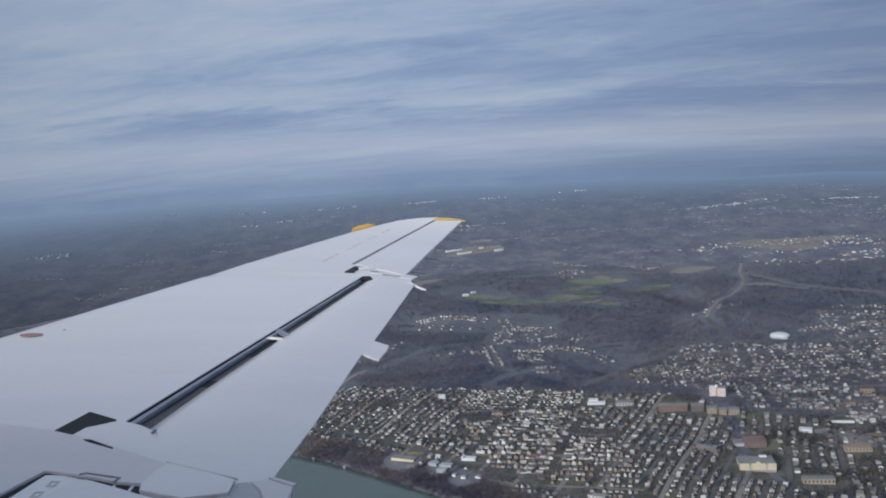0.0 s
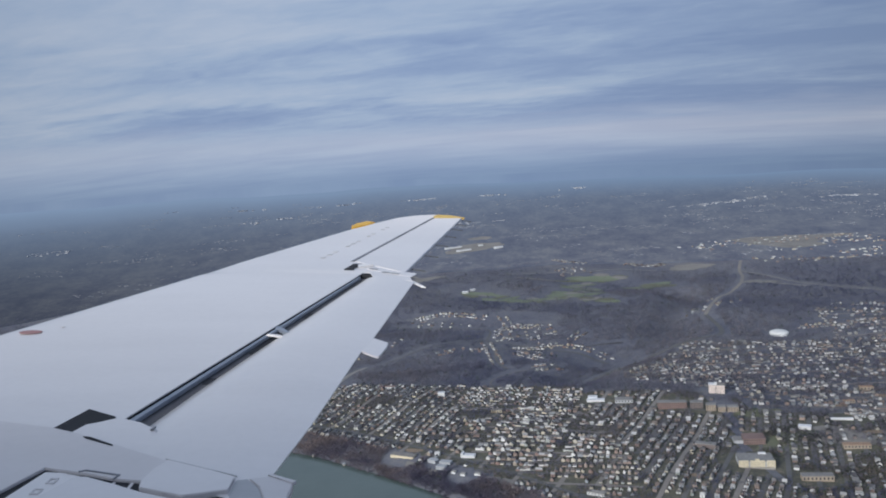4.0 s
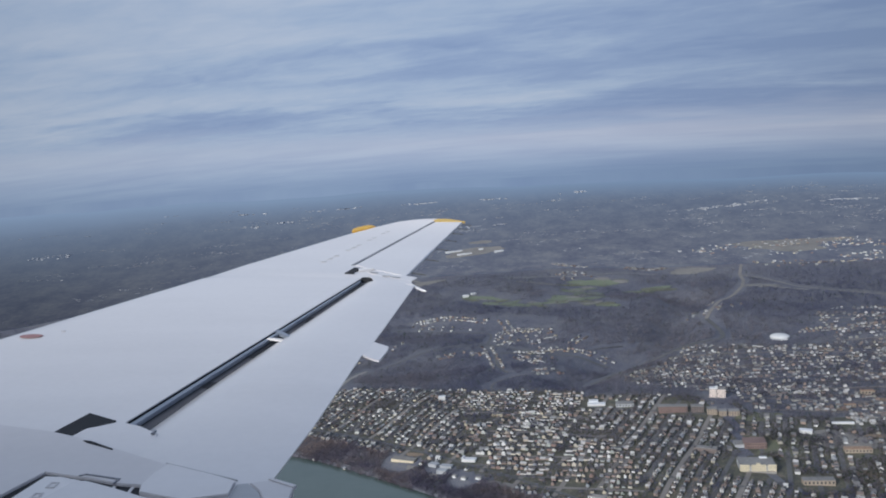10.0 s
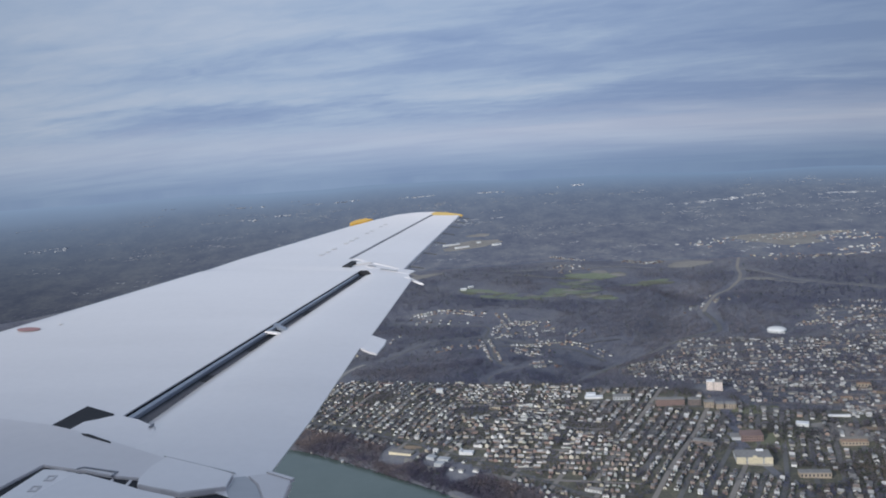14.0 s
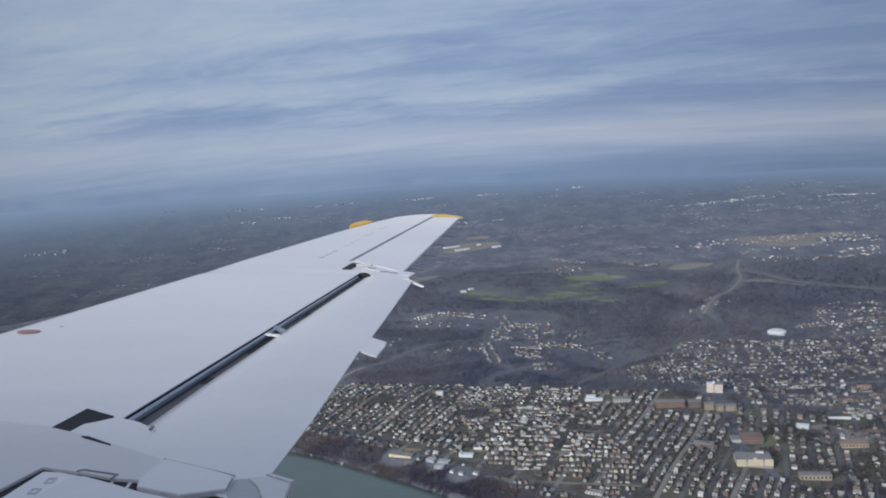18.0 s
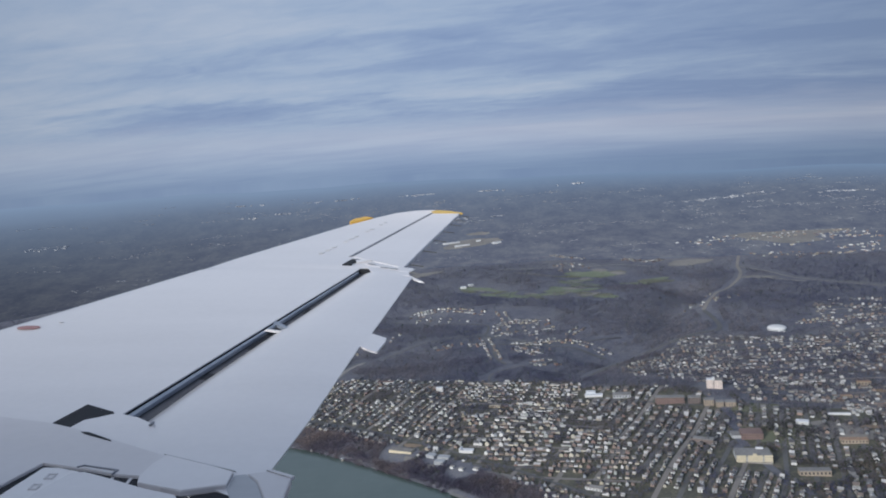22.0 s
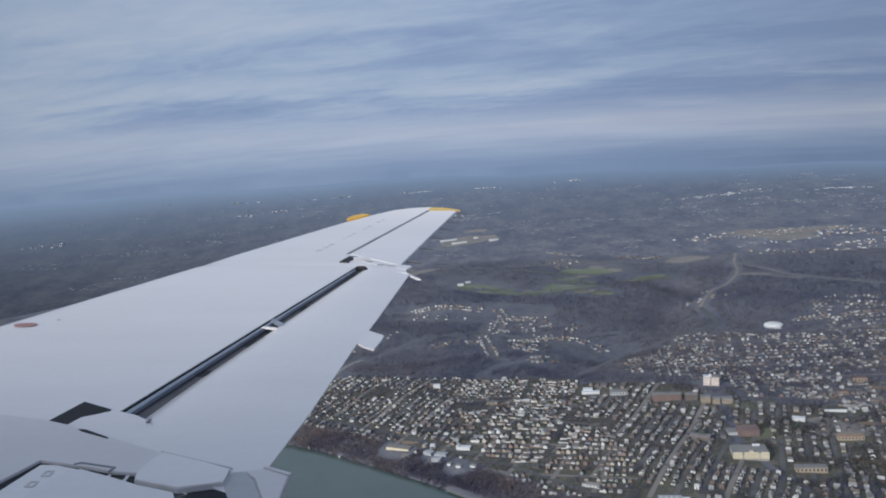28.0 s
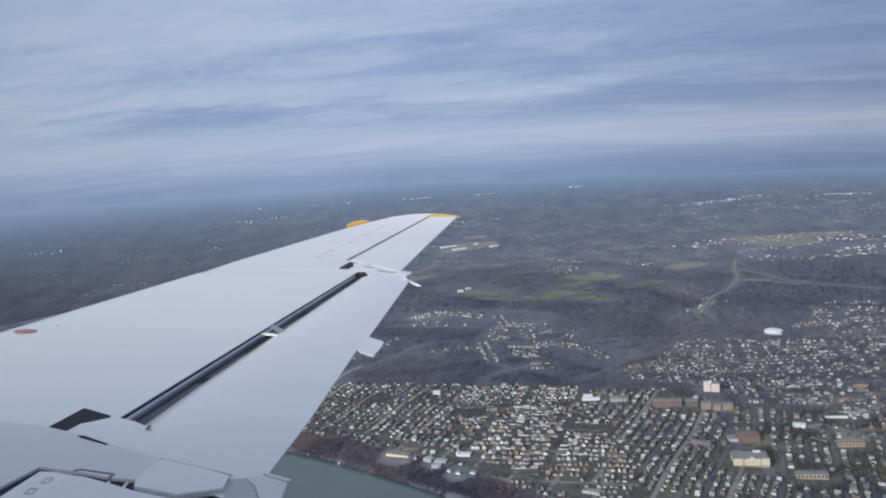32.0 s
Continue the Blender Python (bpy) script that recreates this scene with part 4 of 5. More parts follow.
far_sites = row_sites + more + hill + south + scatter([(-129, 1690), (-36, 1790), (63, 1783), (57, 1578), (-37, 1539), (-112, 1562)], 110) + scatter([(85, 2080), (160, 2050), (230, 2280), (110, 2320)], 40) + scatter([(250, 2460), (400, 2380), (470, 2400), (480, 2560), (260, 2630)], 30) + scatter([(470, 2200), (640, 2200), (640, 2280), (500, 2330), (440, 2300)], 45) + scatter([(500, 1930), (640, 1950), (640, 2100), (480, 2100)], 30) + scatter(LEFT_HAMLET, 160) + scatter([(1150, 2250), (1300, 2500), (1250, 2700), (1000, 2300)], 20) + scatter([(800, 3050), (980, 3060), (950, 3180), (820, 3180)], 40)


def house_parts(w, d, h, rise, ridge_x):
    """Walls and gabled roof as vertices and faces; the ridge runs along x or y."""
    if not ridge_x:
        w, d = d, w
    x, y, o = w / 2, d / 2, 0.45
    wall_v = [(-x, -y, -4), (x, -y, -4), (x, y, -4), (-x, y, -4), (-x, -y, h), (x, -y, h), (x, y, h), (-x, y, h), (-x, 0, h + rise), (x, 0, h + rise)]
    wall_f = [(0, 1, 5, 4), (2, 3, 7, 6), (1, 2, 6, 9, 5), (3, 0, 4, 8, 7)]
    e = rise * o / y
    roof_v = [(-x - o, -y - o, h - e), (x + o, -y - o, h - e), (x + o, 0, h + rise + 0.12), (-x - o, 0, h + rise + 0.12), (-x - o, y + o, h - e), (x + o, y + o, h - e)]
    roof_v += [(a, b, c - 0.25) for a, b, c in roof_v]
    roof_f = [(0, 1, 2, 3), (3, 2, 5, 4), (7, 6, 9, 8), (8, 9, 10, 11), (0, 6, 7, 1), (5, 11, 10, 4), (1, 7, 8, 2), (2, 8, 11, 5), (0, 3, 9, 6), (3, 4, 10, 9)]
    if not ridge_x:
        wall_v, roof_v = [(-b, a, c) for a, b, c in wall_v], [(-b, a, c) for a, b, c in roof_v]
    return wall_v, wall_f, roof_v, roof_f


KINDS = [(8.5, 11, 6.2, 3.2, False, "two-storey"), (9.5, 10, 5.8, 2.8, True, "two-storey"), (11, 8, 3.6, 2.4, True, "low"), (8, 12, 6.8, 3.6, False, "narrow"), (13, 9, 4.4, 2.6, True, "wide low")]
proto = []
for w, d, hh, rise, rx, word in KINDS:
    wv, wf, rv, rf = house_parts(w, d, hh, rise, rx)
    h0 = thing("house", word + " gabled town house with a dark shingle roof", "house", pose(0, 0, -3000), "houses of the river town")
    a = new("wall", mesh_of("wall", wv, wf, [house_wall]))
    b = new("roof", mesh_of("roof", rv, rf, [house_roof]))
    a.parent = b.parent = h0
    c = part("chimney", boxed(w * 0.2, w * 0.2 + 0.8, d * 0.1, d * 0.1 + 0.7, hh, hh + rise + 0.9), chimney_brick, b)
    for sx in (-1, 1):
        for lv in range(2 if hh > 5 else 1):
            zz = 1.0 + 2.8 * lv
            side = w / 2
            part("window", boxed(sx * (side + 0.02) - 0.04, sx * (side + 0.02) + 0.04, -1.6, 1.6, zz, zz + 1.4), dark_glass, a)
    proto.append(h0)
# the 300 houses of the blocks beside the river stand singly, the rest are joined
key = [abs(x - 600) * 0.5 + (y - 1080) for x, y, a in sites]
order = list(np.argsort(key))
single = order[:300]
joined = [sites[i] for i in order[300:]] + far_sites
for n, i in enumerate(single):
    x, y, a = sites[i]
    m = pose(x, y, float(land(x, y)), 0, 0, -a + 90) @ Matrix.Diagonal((rng.uniform(0.62, 0.86), rng.uniform(0.60, 0.80), rng.uniform(0.70, 0.92), 1))
    k = int(rng.integers(len(proto)))
    if proto[k].location.z < -2000:
        proto[k].matrix_basis = m
    else:
        copy_thing(proto[k], m)


def join_houses(name, places, label, walls):
    V, Fc, M = [], [], []
    base = 0
    for x, y, a in places:
        px, py, sc = settle_far(np.array(x), np.array(y))
        w, d, hh, rise, rx, _ = KINDS[int(rng.integers(len(KINDS)))]
        wv, wf, rv, rf = house_parts(w, d, hh, rise, rx)
        an = radians(-a + 90)
        s = float(sc) * rng.uniform(0.56, 0.80) * (0.86 if y > 1580 else 1.0)
        z = float(land(px, py))
        for vs, fs, mi in ((wv, wf, 0), (rv, rf, 1)):
            q = np.array(vs) * s * np.array([1.08, 0.92, 0.96])
            V.append(np.c_[px + q[:, 0] * math.cos(an) - q[:, 1] * math.sin(an), py + q[:, 0] * math.sin(an) + q[:, 1] * math.cos(an), z + q[:, 2]])
            Fc += [tuple(i + base for i in f) for f in fs]
            M += [mi] * len(fs)
            base += len(vs)
    ob = new(name, mesh_of(name, np.concatenate(V), Fc, [walls, house_roof_far], M))
    return tagged(ob, label, "houses", kind="stuff")


join_houses("distant_houses", [p for p in joined if p[0] < 680], "hundreds of small white and brick houses in rows", house_wall_far)
join_houses("distant_houses", [p for p in joined if p[0] >= 680], "hundreds of brick, tan and grey houses along tree-lined streets", house_wall_east)

# far warehouses and towns on the slopes towards the skyline
def far_town(places, name, label, low, high, height, mat):
    V, Fc, M, base = [], [], [], 0
    for cx, cy, sx, sy, count in places:
        hubs = [(cx + rng.normal(0, sx), cy + rng.normal(0, sy)) for _ in range(max(2, count // 9))]
        for i in range(count):
            hx, hy = hubs[i % len(hubs)]
            x, y = hx + rng.normal(0, 90 if high > 40 else 60), hy + rng.normal(0, 26)
            px, py, k = settle_far(np.array(x), np.array(y))
            k = float(k)
            if EYE_Z / math.hypot(x - EYE_X, y - EYE_Y) < 0.053 + 0.026 * (px - EYE_X) / math.hypot(px - EYE_X, py - EYE_Y) + 0.006:
                continue
            w, d, hh = rng.uniform(low, high) * k, rng.uniform(low * 0.25, high * 0.3) * k, rng.uniform(*height) * k
            a = rng.uniform(0, 3.14)
            z = float(land(px, py))
            q = np.array([(sx_ * w / 2, sy_ * d / 2, zz) for zz in (-8 * k, hh) for sx_, sy_ in ((-1, -1), (1, -1), (1, 1), (-1, 1))])
            V.append(np.c_[px + q[:, 0] * math.cos(a) - q[:, 1] * math.sin(a), py + q[:, 0] * math.sin(a) + q[:, 1] * math.cos(a), z + q[:, 2]])
            Fc += [tuple(i + base for i in f) for f in ((4, 5, 6, 7), (0, 1, 5, 4), (1, 2, 6, 5), (2, 3, 7, 6), (3, 0, 4, 7))]
            base += 8
    ob = new(name, mesh_of(name, np.concatenate(V), Fc, [mat]))
    return tagged(ob, label, "buildings", kind="stuff")


far_town([(2572, 5260, 260, 60, 34), (2950, 5000, 120, 50, 16), (3050, 4300, 160, 80, 14), (1195, 7409, 500, 160, 30), (-746, 8287, 300, 200, 22), (-900, 6800, 250, 150, 16), (-1700, 5600, 260, 120, 16), (700, 5300, 120, 40, 10)], "distant_warehouses", "long pale warehouses scattered far off near the skyline", 22, 80, (0.3, 0.7), pale_roofs)
WIDE = []
for k in range(110):
    a, dist = radians(rng.uniform(-37, 37)), 3300 + 4200 * rng.random()
    if a < -0.2 and k % 3:
        continue
    WIDE.append((EYE_X + dist * math.sin(a), EYE_Y + dist * math.cos(a), 130, 50, int(rng.integers(6, 30))))
far_town(WIDE, "distant_towns", "loose rows of distant houses among dark woods", 8, 26, (0.3, 0.7), far_roofs)
far_town([(1850, 3460, 190, 50, 110), (2120, 3260, 150, 60, 70), (1900, 3000, 120, 50, 60)], "distant_houses", "white houses along the pale ridge", 7, 15, (2.5, 4.5), house_wall_far)
far_town([(1750, 3380, 260, 90, 150), (1500, 4200, 500, 250, 130), (600, 5600, 900, 400, 140), (2400, 4300, 500, 300, 150), (2600, 6000, 900, 500, 140), (-600, 4800, 350, 120, 80), (-1500, 4700, 500, 250, 80), (300, 4700, 400, 150, 70), (-1900, 7000, 900, 500, 90), (800, 8500, 1500, 600, 110), (1300, 3500, 350, 120, 70), (-350, 3800, 260, 90, 60)], "distant_towns", "pale specks of distant towns among dark woods", 8, 24, (0.3, 0.7), far_roofs_dull)


# ---- ground cover ----
patch("lawn", 850, 1290, 60, 34, 0.3, lawn, "dull winter lawn between town blocks", seed=3)
patch("lawn", 860, 1420, 46, 20, -0.2, lawn, "strip of winter grass below the brick blocks", seed=5)
patch("lawn", 940, 1290, 60, 34, -0.4, bare_earth, "bare playing field beside the streets", seed=6)


def yard_sheet(name, poly, label):
    """Yards and lawns over a whole town, draped on the land in small squares."""
    poly = np.array(poly, float)
    lo, hi = poly.min(0), poly.max(0)
    gx, gy = np.arange(lo[0], hi[0], 14.0), np.arange(lo[1], hi[1], 14.0)
    xx, yy = np.meshgrid(gx, gy, indexing="ij")
    s, _ = line_distance(xx + 7, yy + 7, RIVER)
    ok = inside(xx + 7, yy + 7, poly) & (s > HALF + 82)
    m = len(gy)
    i, j = np.where(ok[:-1, :-1])
    f = np.stack([i * m + j, (i + 1) * m + j, (i + 1) * m + j + 1, i * m + j + 1], -1)
    v = np.stack([xx, yy, land(xx, yy) + 0.2], -1).reshape(-1, 3)
    used, f = np.unique(f, return_inverse=True)
    tagged(new(name, mesh_of(name, v[used], f.reshape(-1, 4), [town_mat])), label, "ground", kind="structure")


yard_sheet("town_ground", TOWN, "dark yards and winter lawns of the river town")
yard_sheet("town_ground", SOUTH_TOWN, "winter lawns and yards round the schools")
gap_n = 0
for line in GOLF_LINES:
    for (ax, ay), (bx, by) in zip(line[:-1], line[1:]):
        for k in np.arange(0, 1, 24 / math.hypot(bx - ax, by - ay)):
            x, y = ax + k * (bx - ax) + rng.normal(0, 16), ay + k * (by - ay) + rng.normal(0, 26)
            m, lab = ((fairway, "pale green golf fairway among bare trees"), (lawn, "olive rough grass of a golf course"), (fairway, "pale green golf fairway among bare trees"), (bare_earth, "pale sandy ground on the golf course"))[gap_n % 4]
            patch("fairway", x, y, rng.uniform(26, 62) * (0.5 if m is bare_earth else 1), rng.uniform(12, 26), rng.uniform(-1.2, 0.6), m, lab, lift=0.6 + 0.012 * gap_n, seed=20 + gap_n)
            gap_n += 1
for n_, (cx, cy, r) in enumerate(CLEARINGS):
    if n_ in (0, 2, 4):
        patch("cleared_ground", cx, cy, r * 0.95, r * 0.5, -0.6, bare_earth, "cleared pale hillside among leafless woods", lift=0.7, seed=60 + n_)
patch("field", 721, 2990, 90, 14, -0.3, bare_earth, "pale bare field beyond the golf course", lift=0.8, seed=9)
patch("field", 1310, 3070, 80, 40, -0.3, bare_earth, "pale cleared hillside", lift=0.8, seed=10)
rx_, ry_, rk = (float(v) for v in settle_far(np.array(1880.0), np.array(3480.0)))
patch("pale_ridge", rx_, ry_, 230, 60, -0.25, bare_earth, "pale bare ridge with scattered houses", lift=1.2, seed=31)
patch("bare_slope", 293, 3170, 90, 50, 0.1, bare_earth, "scraped earth slope beside a road", lift=0.9, seed=11)
for k_, (x, y, rx, ry, tn) in enumerate([(408, 1552, 16, 7, -0.3), (470, 1530, 14, 5, 0.9), (240, 1410, 18, 7, -0.5), (1133, 1487, 22, 9, -0.3), (1016, 1440, 18, 7, -0.2), (1012, 1290, 30, 8, -0.2), (560, 1330, 12, 5, 0.9), (660, 1180, 14, 5, -0.4)]):
    patch("bare_lot", x, y, rx, ry, tn, ochre_earth, "ochre bare lot between houses", lift=0.7 + 0.02 * k_, seed=70 + k_)
for a, b in (((556, 1648), (501, 1545)), ((513, 1343), (469, 1287)), ((572, 1284), (511, 1188)), ((690, 1420), (640, 1330))):
    ribbon("street", [a, b], 7.5, bare_earth, "tan-coloured street between house rows", 0.75, 20.0)
patch("river_terrace", 370, 1245, 26, 10, -0.8, bare_earth, "scraped pale earth on the river bank", lift=0.9, seed=13)
patch("river_terrace", 250, 1332, 34, 12, -0.9, bare_earth, "scraped pale earth on the river bank", lift=0.9, seed=12)
for x, y, rx, ry, tn, m, lab in [(-60, 1235, 150, 60, -0.75, coal, "black coal stockyard on the river plain"), (-230, 1330, 150, 55, -0.5, gravel, "grey gravel yard on the river plain"), (-270, 1190, 160, 70, -0.2, gravel, "oily gravel yard between plant buildings"), (-460, 1290, 90, 90, 0, lawn, "grassy bund round storage tanks"), (-600, 1440, 150, 60, -0.4, bare_earth, "brown fallow field by the river"), (30, 1120, 120, 50, -0.7, gravel, "gravel yard with stockpiles")]:
    patch("yard_ground", x, y, rx, ry, tn, m, lab, lift=0.5, seed=int(x) % 97)

# ---- woods ----
def trees(name, xs, ys, height, width, tris, mat, label, cone=False, lie=0.13):
    n = len(xs)
    z = land(xs, ys)
    hgt = height * rng.uniform(0.7, 1.25, n)
    wid = width * rng.uniform(0.7, 1.25, n)
    # crown of loose sprays
    c = rng.normal(0, 1, (n, tris, 3))
    c /= np.linalg.norm(c, axis=2, keepdims=True)
    c *= rng.uniform(0.35, 1.0, (n, tris, 1)) ** 0.6
    shape = (1 - np.clip(c[:, :, 2:3] * 0.5 + 0.5, 0, 1)) * 0.9 + 0.1 if cone else 1.0
    cen = np.concatenate([c[:, :, :2] * shape * wid[:, None, None], (c[:, :, 2:3] * 0.36 + 0.62) * hgt[:, None, None]], axis=2)
    cor = rng.normal(0, 1, (n, tris, 3, 3)) * np.array([0.31, 0.31, lie]) * wid[:, None, None, None]
    v = (cen[:, :, None, :] + cor)
    v[..., 0] += xs[:, None, None]
    v[..., 1] += ys[:, None, None]
    v[..., 2] += z[:, None, None]
    v = v.reshape(-1, 3)
    # tapered trunk of three sides
    ang = np.array([0, 2.1, 4.2])
    foot = np.stack([xs[:, None] + 0.035 * hgt[:, None] * np.cos(ang), ys[:, None] + 0.035 * hgt[:, None] * np.sin(ang), np.repeat(z[:, None] - 1, 3, 1)], -1)
    top = np.stack([xs, ys, z + 0.75 * hgt], -1)[:, None, :]
    t = np.concatenate([foot, top], 1).reshape(-1, 3)
    fc = np.arange(len(v)).reshape(-1, 3)
    b = len(v) + 4 * np.arange(n)
    ft = np.concatenate([np.stack([b + i, b + (i + 1) % 3, b + 3], -1) for i in range(3)])
    allv, allf = np.concatenate([v, t]), np.concatenate([fc, ft])
    me = bpy.data.meshes.new(name)
    me.vertices.add(len(allv))
    me.vertices.foreach_set("co", allv.astype(np.float32).ravel())
    me.loops.add(len(allf) * 3)
    me.loops.foreach_set("vertex_index", allf.astype(np.int32).ravel())
    me.polygons.add(len(allf))
    me.polygons.foreach_set("loop_start", np.arange(0, len(allf) * 3, 3, dtype=np.int32))
    me.update(calc_edges=True)
    me.validate()
    me.materials.append(mat)
    return tagged(new(name, me), label, "trees", kind="stuff")


def sector(n, r0, r1, a0=-36, a1=37):
    r = np.sqrt(rng.uniform(r0 * r0, r1 * r1, n))
    a = np.radians(rng.uniform(a0, a1, n))
    return EYE_X + r * np.sin(a), EYE_Y + r * np.cos(a)


TAKEN = np.array([(x, y) for x, y, _ in sites + far_sites])
CELLS = set()
HOMES = {(int(x // 30), int((y + d) // 30)) for x, y, _ in far_sites for d in (-12, 0, 12)}
for x, y in TAKEN:
    for dx in (-4, 0, 4):
        for dy in (-8, -4, 0, 4):
            CELLS.add((int((x + dx) // 4), int((y + dy) // 4)))
for a, b in STREETS:
    a, b = np.array(a), np.array(b)
    t = (b - a) / np.linalg.norm(b - a)
    for k in np.arange(0, np.linalg.norm(b - a), 2.5):
        for o in (-3.0, 0.0, 3.0):
            p = a + t * k + np.array([-t[1], t[0]]) * o
            CELLS.add((int(p[0] // 4), int(p[1] // 4)))


def free(x, y):
    ok = np.array([(int(a // 4), int(b // 4)) not in CELLS for a, b in zip(x, y)])
    s, side = line_distance(x, y, RIVER)
    built = inside(x, y, TOWN) | inside(x, y, EAST_TOWN) | inside(x, y, HILL_TOWN) | inside(x, y, SOUTH_TOWN)
    green = np.zeros(len(x), bool)
    for line in GOLF_LINES:
        green |= line_distance(x, y, np.array(line, float))[0] < 66
    for cx, cy, r in CLEARINGS:
        green |= np.hypot(x - cx, (y - cy) * 1.4) < r
    near_home = np.array([(int(a // 30), int(b // 30)) in HOMES for a, b in zip(x, y)])
    plain = (side < 0) & (s < 480)
    keep = rng.random(len(x)) < np.where(built, 0.85, np.where(near_home, 0.45, np.where(green, 0.20, np.where(plain, 0.03, 1.0))))
    thin = np.sin(x / 160 + 2 * np.sin(y / 210)) * np.sin(y / 130 + x / 300) > 0.72
    return ok & keep & (s > HALF + 12) & (road_gap(x, y) > np.where(built, 3, 14)) & clear_of(x, y) & ~(thin & (rng.random(len(x)) < 0.7)), s


x, y = sector(56000, 950, 1950)
ok, s = free(x, y)
bank = s < HALF + 85
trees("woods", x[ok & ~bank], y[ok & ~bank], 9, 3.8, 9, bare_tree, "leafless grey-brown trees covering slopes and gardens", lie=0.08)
x3, y3 = rng.uniform(-30, 1430, 36000), rng.uniform(950, 1960, 36000)
ok3 = inside(x3, y3, TOWN) | inside(x3, y3, SOUTH_TOWN) | inside(x3, y3, HILL_TOWN)
x3, y3 = x3[ok3], y3[ok3]
ok3, _ = free(x3, y3)
trees("garden_trees", x3[ok3], y3[ok3], 7, 2.6, 9, garden_tree, "bare grey-brown trees in the gardens between houses")
x4, y4 = rng.uniform(790, 1250, 11000), rng.uniform(980, 1340, 11000)
ok4 = (np.sin(x4 / 38 + 0.7) * np.sin(y4 / 29 + x4 / 90) > -0.1) & inside(x4, y4, SOUTH_TOWN)
x4, y4 = x4[ok4], y4[ok4]
ok4, _ = free(x4, y4)
trees("school_grove", x4[ok4], y4[ok4], 9, 3.4, 9, garden_tree, "dark bare trees in groves round the schools")
trees("conifer_grove", x4[ok4][::5], y4[ok4][::5], 10, 4.2, 10, conifer, "dark conifers among the bare groves round the schools", True)
# scrub along both banks, sown along the river's course
k2 = rng.uniform(-0.25, 1.25, 14000)
i2 = rng.integers(1, 9, 14000)
off = np.where(rng.random(14000) < 0.85, rng.uniform(HALF - 3, HALF + 66, 14000), -rng.uniform(HALF + 1, HALF + 16, 14000))
a2, b2 = RIVER[i2], RIVER[i2 + 1]
n2 = (b2 - a2) / np.linalg.norm(b2 - a2, axis=1, keepdims=True)
x2 = a2[:, 0] + k2 * (b2 - a2)[:, 0] - n2[:, 1] * off
y2 = a2[:, 1] + k2 * (b2 - a2)[:, 1] + n2[:, 0] * off
ok2 = (line_distance(x2, y2, RIVER)[0] > HALF - 4) & (road_gap(x2, y2) > 7) & clear_of(x2, y2)
trees("river_bank_trees", np.concatenate([x[ok & bank], x2[ok2]]), np.concatenate([y[ok & bank], y2[ok2]]), 7.5, 3.4, 10, bank_tree, "reddish leafless scrub and trees along the river bank")
x, y = sector(125000, 1900, 3900)
ok, s = free(x, y)
ok &= rng.random(len(x)) > smooth(2750, 3500, np.hypot(x - EYE_X, y - EYE_Y))
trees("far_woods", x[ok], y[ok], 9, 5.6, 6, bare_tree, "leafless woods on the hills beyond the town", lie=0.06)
x, y = sector(3600, 1000, 3200)
ok, s = free(x, y)
trees("conifers", x[ok], y[ok], 12, 4.0, 10, conifer, "dark green conifers scattered among bare trees", True)


# ---- landmarks ----
def place(x, y, turn=0.0, z=None):
    return pose(x, y, float(land(x, y)) if z is None else z, 0, 0, turn)


def flat_building(name, label, category, x, y, turn, w, d, h, wall, roof, rows=0, cols=0, group=""):
    b = thing(name, label, category, place(x, y, turn), group)
    part("wall", boxed(-w / 2, w / 2, -d / 2, d / 2, -5, h), wall, b)
    part("roof", boxed(-w / 2 - 0.3, w / 2 + 0.3, -d / 2 - 0.3, d / 2 + 0.3, h, h + 0.7), roof, b)
    for i in range(rows):
        for j in range(cols):
            cx = -w / 2 + (j + 0.5) * w / cols
            z0 = (i + 0.35) * h / rows
            part("window", boxed(cx - w / cols * 0.2, cx + w / cols * 0.2, -d / 2 - 0.12, -d / 2 + 0.1, z0, z0 + h / rows * 0.45), dark_glass, b)
    return b


t = flat_building("apartment_tower", "pale brick apartment block of two joined slabs", "apartment block", 824, 1553, -20, 13, 13, 17.5, pink_wall, white_roof, 6, 4)
part("second_slab", boxed(7.6, 23, -5, 8, -5, 15.6), pink_wall, t)
part("stair_head", boxed(4, 9, -2, 5, 15, 20.5), white_wall, t)
part("slab_roof", boxed(7.4, 23.2, -5.2, 8.2, 15.6, 16.2), concrete, t)
for i in range(5):
    for j in range(5):
        part("window", boxed(8.4 + 3.0 * j, 9.8 + 3.0 * j, -5.15, -4.9, 1.2 + 2.7 * i, 2.4 + 2.7 * i), dark_glass, t)
wl = flat_building("white_hall", "low white hall of two stepped wings at the wood's edge", "hall", 600, 1574, -14, 34, 12, 3.4, white_wall, white_roof, 0, 0)
part("rear_wing", boxed(-15, 3, 6.2, 20, -4, 5.0), white_wall, wl)
part("rear_roof", boxed(-15.3, 3.3, 6.3, 20.3, 5.0, 5.6), white_roof, wl)
flat_building("dark_hall", "grey flat-roofed hall beside the white hall", "hall", 650, 1552, -14, 34, 18, 6, grey_wall, gravel, 1, 6)
cs = thing("cream_school", "large cream masonry school with three window bays and a grey roof", "school", place(764, 1214, -13))
part("wall", boxed(-26, 26, -12, 21, -5, 10.2), grey_wall, cs)
part("roof", boxed(-26.4, 26.4, -12.4, 21.4, 10.2, 11.0), gravel, cs)
part("porch", boxed(-26, 26, -16.5, -14.4, -5, 2.0), concrete, cs)
part("roof_house", boxed(7, 18, 15, 20, 11.0, 13), white_roof, cs)
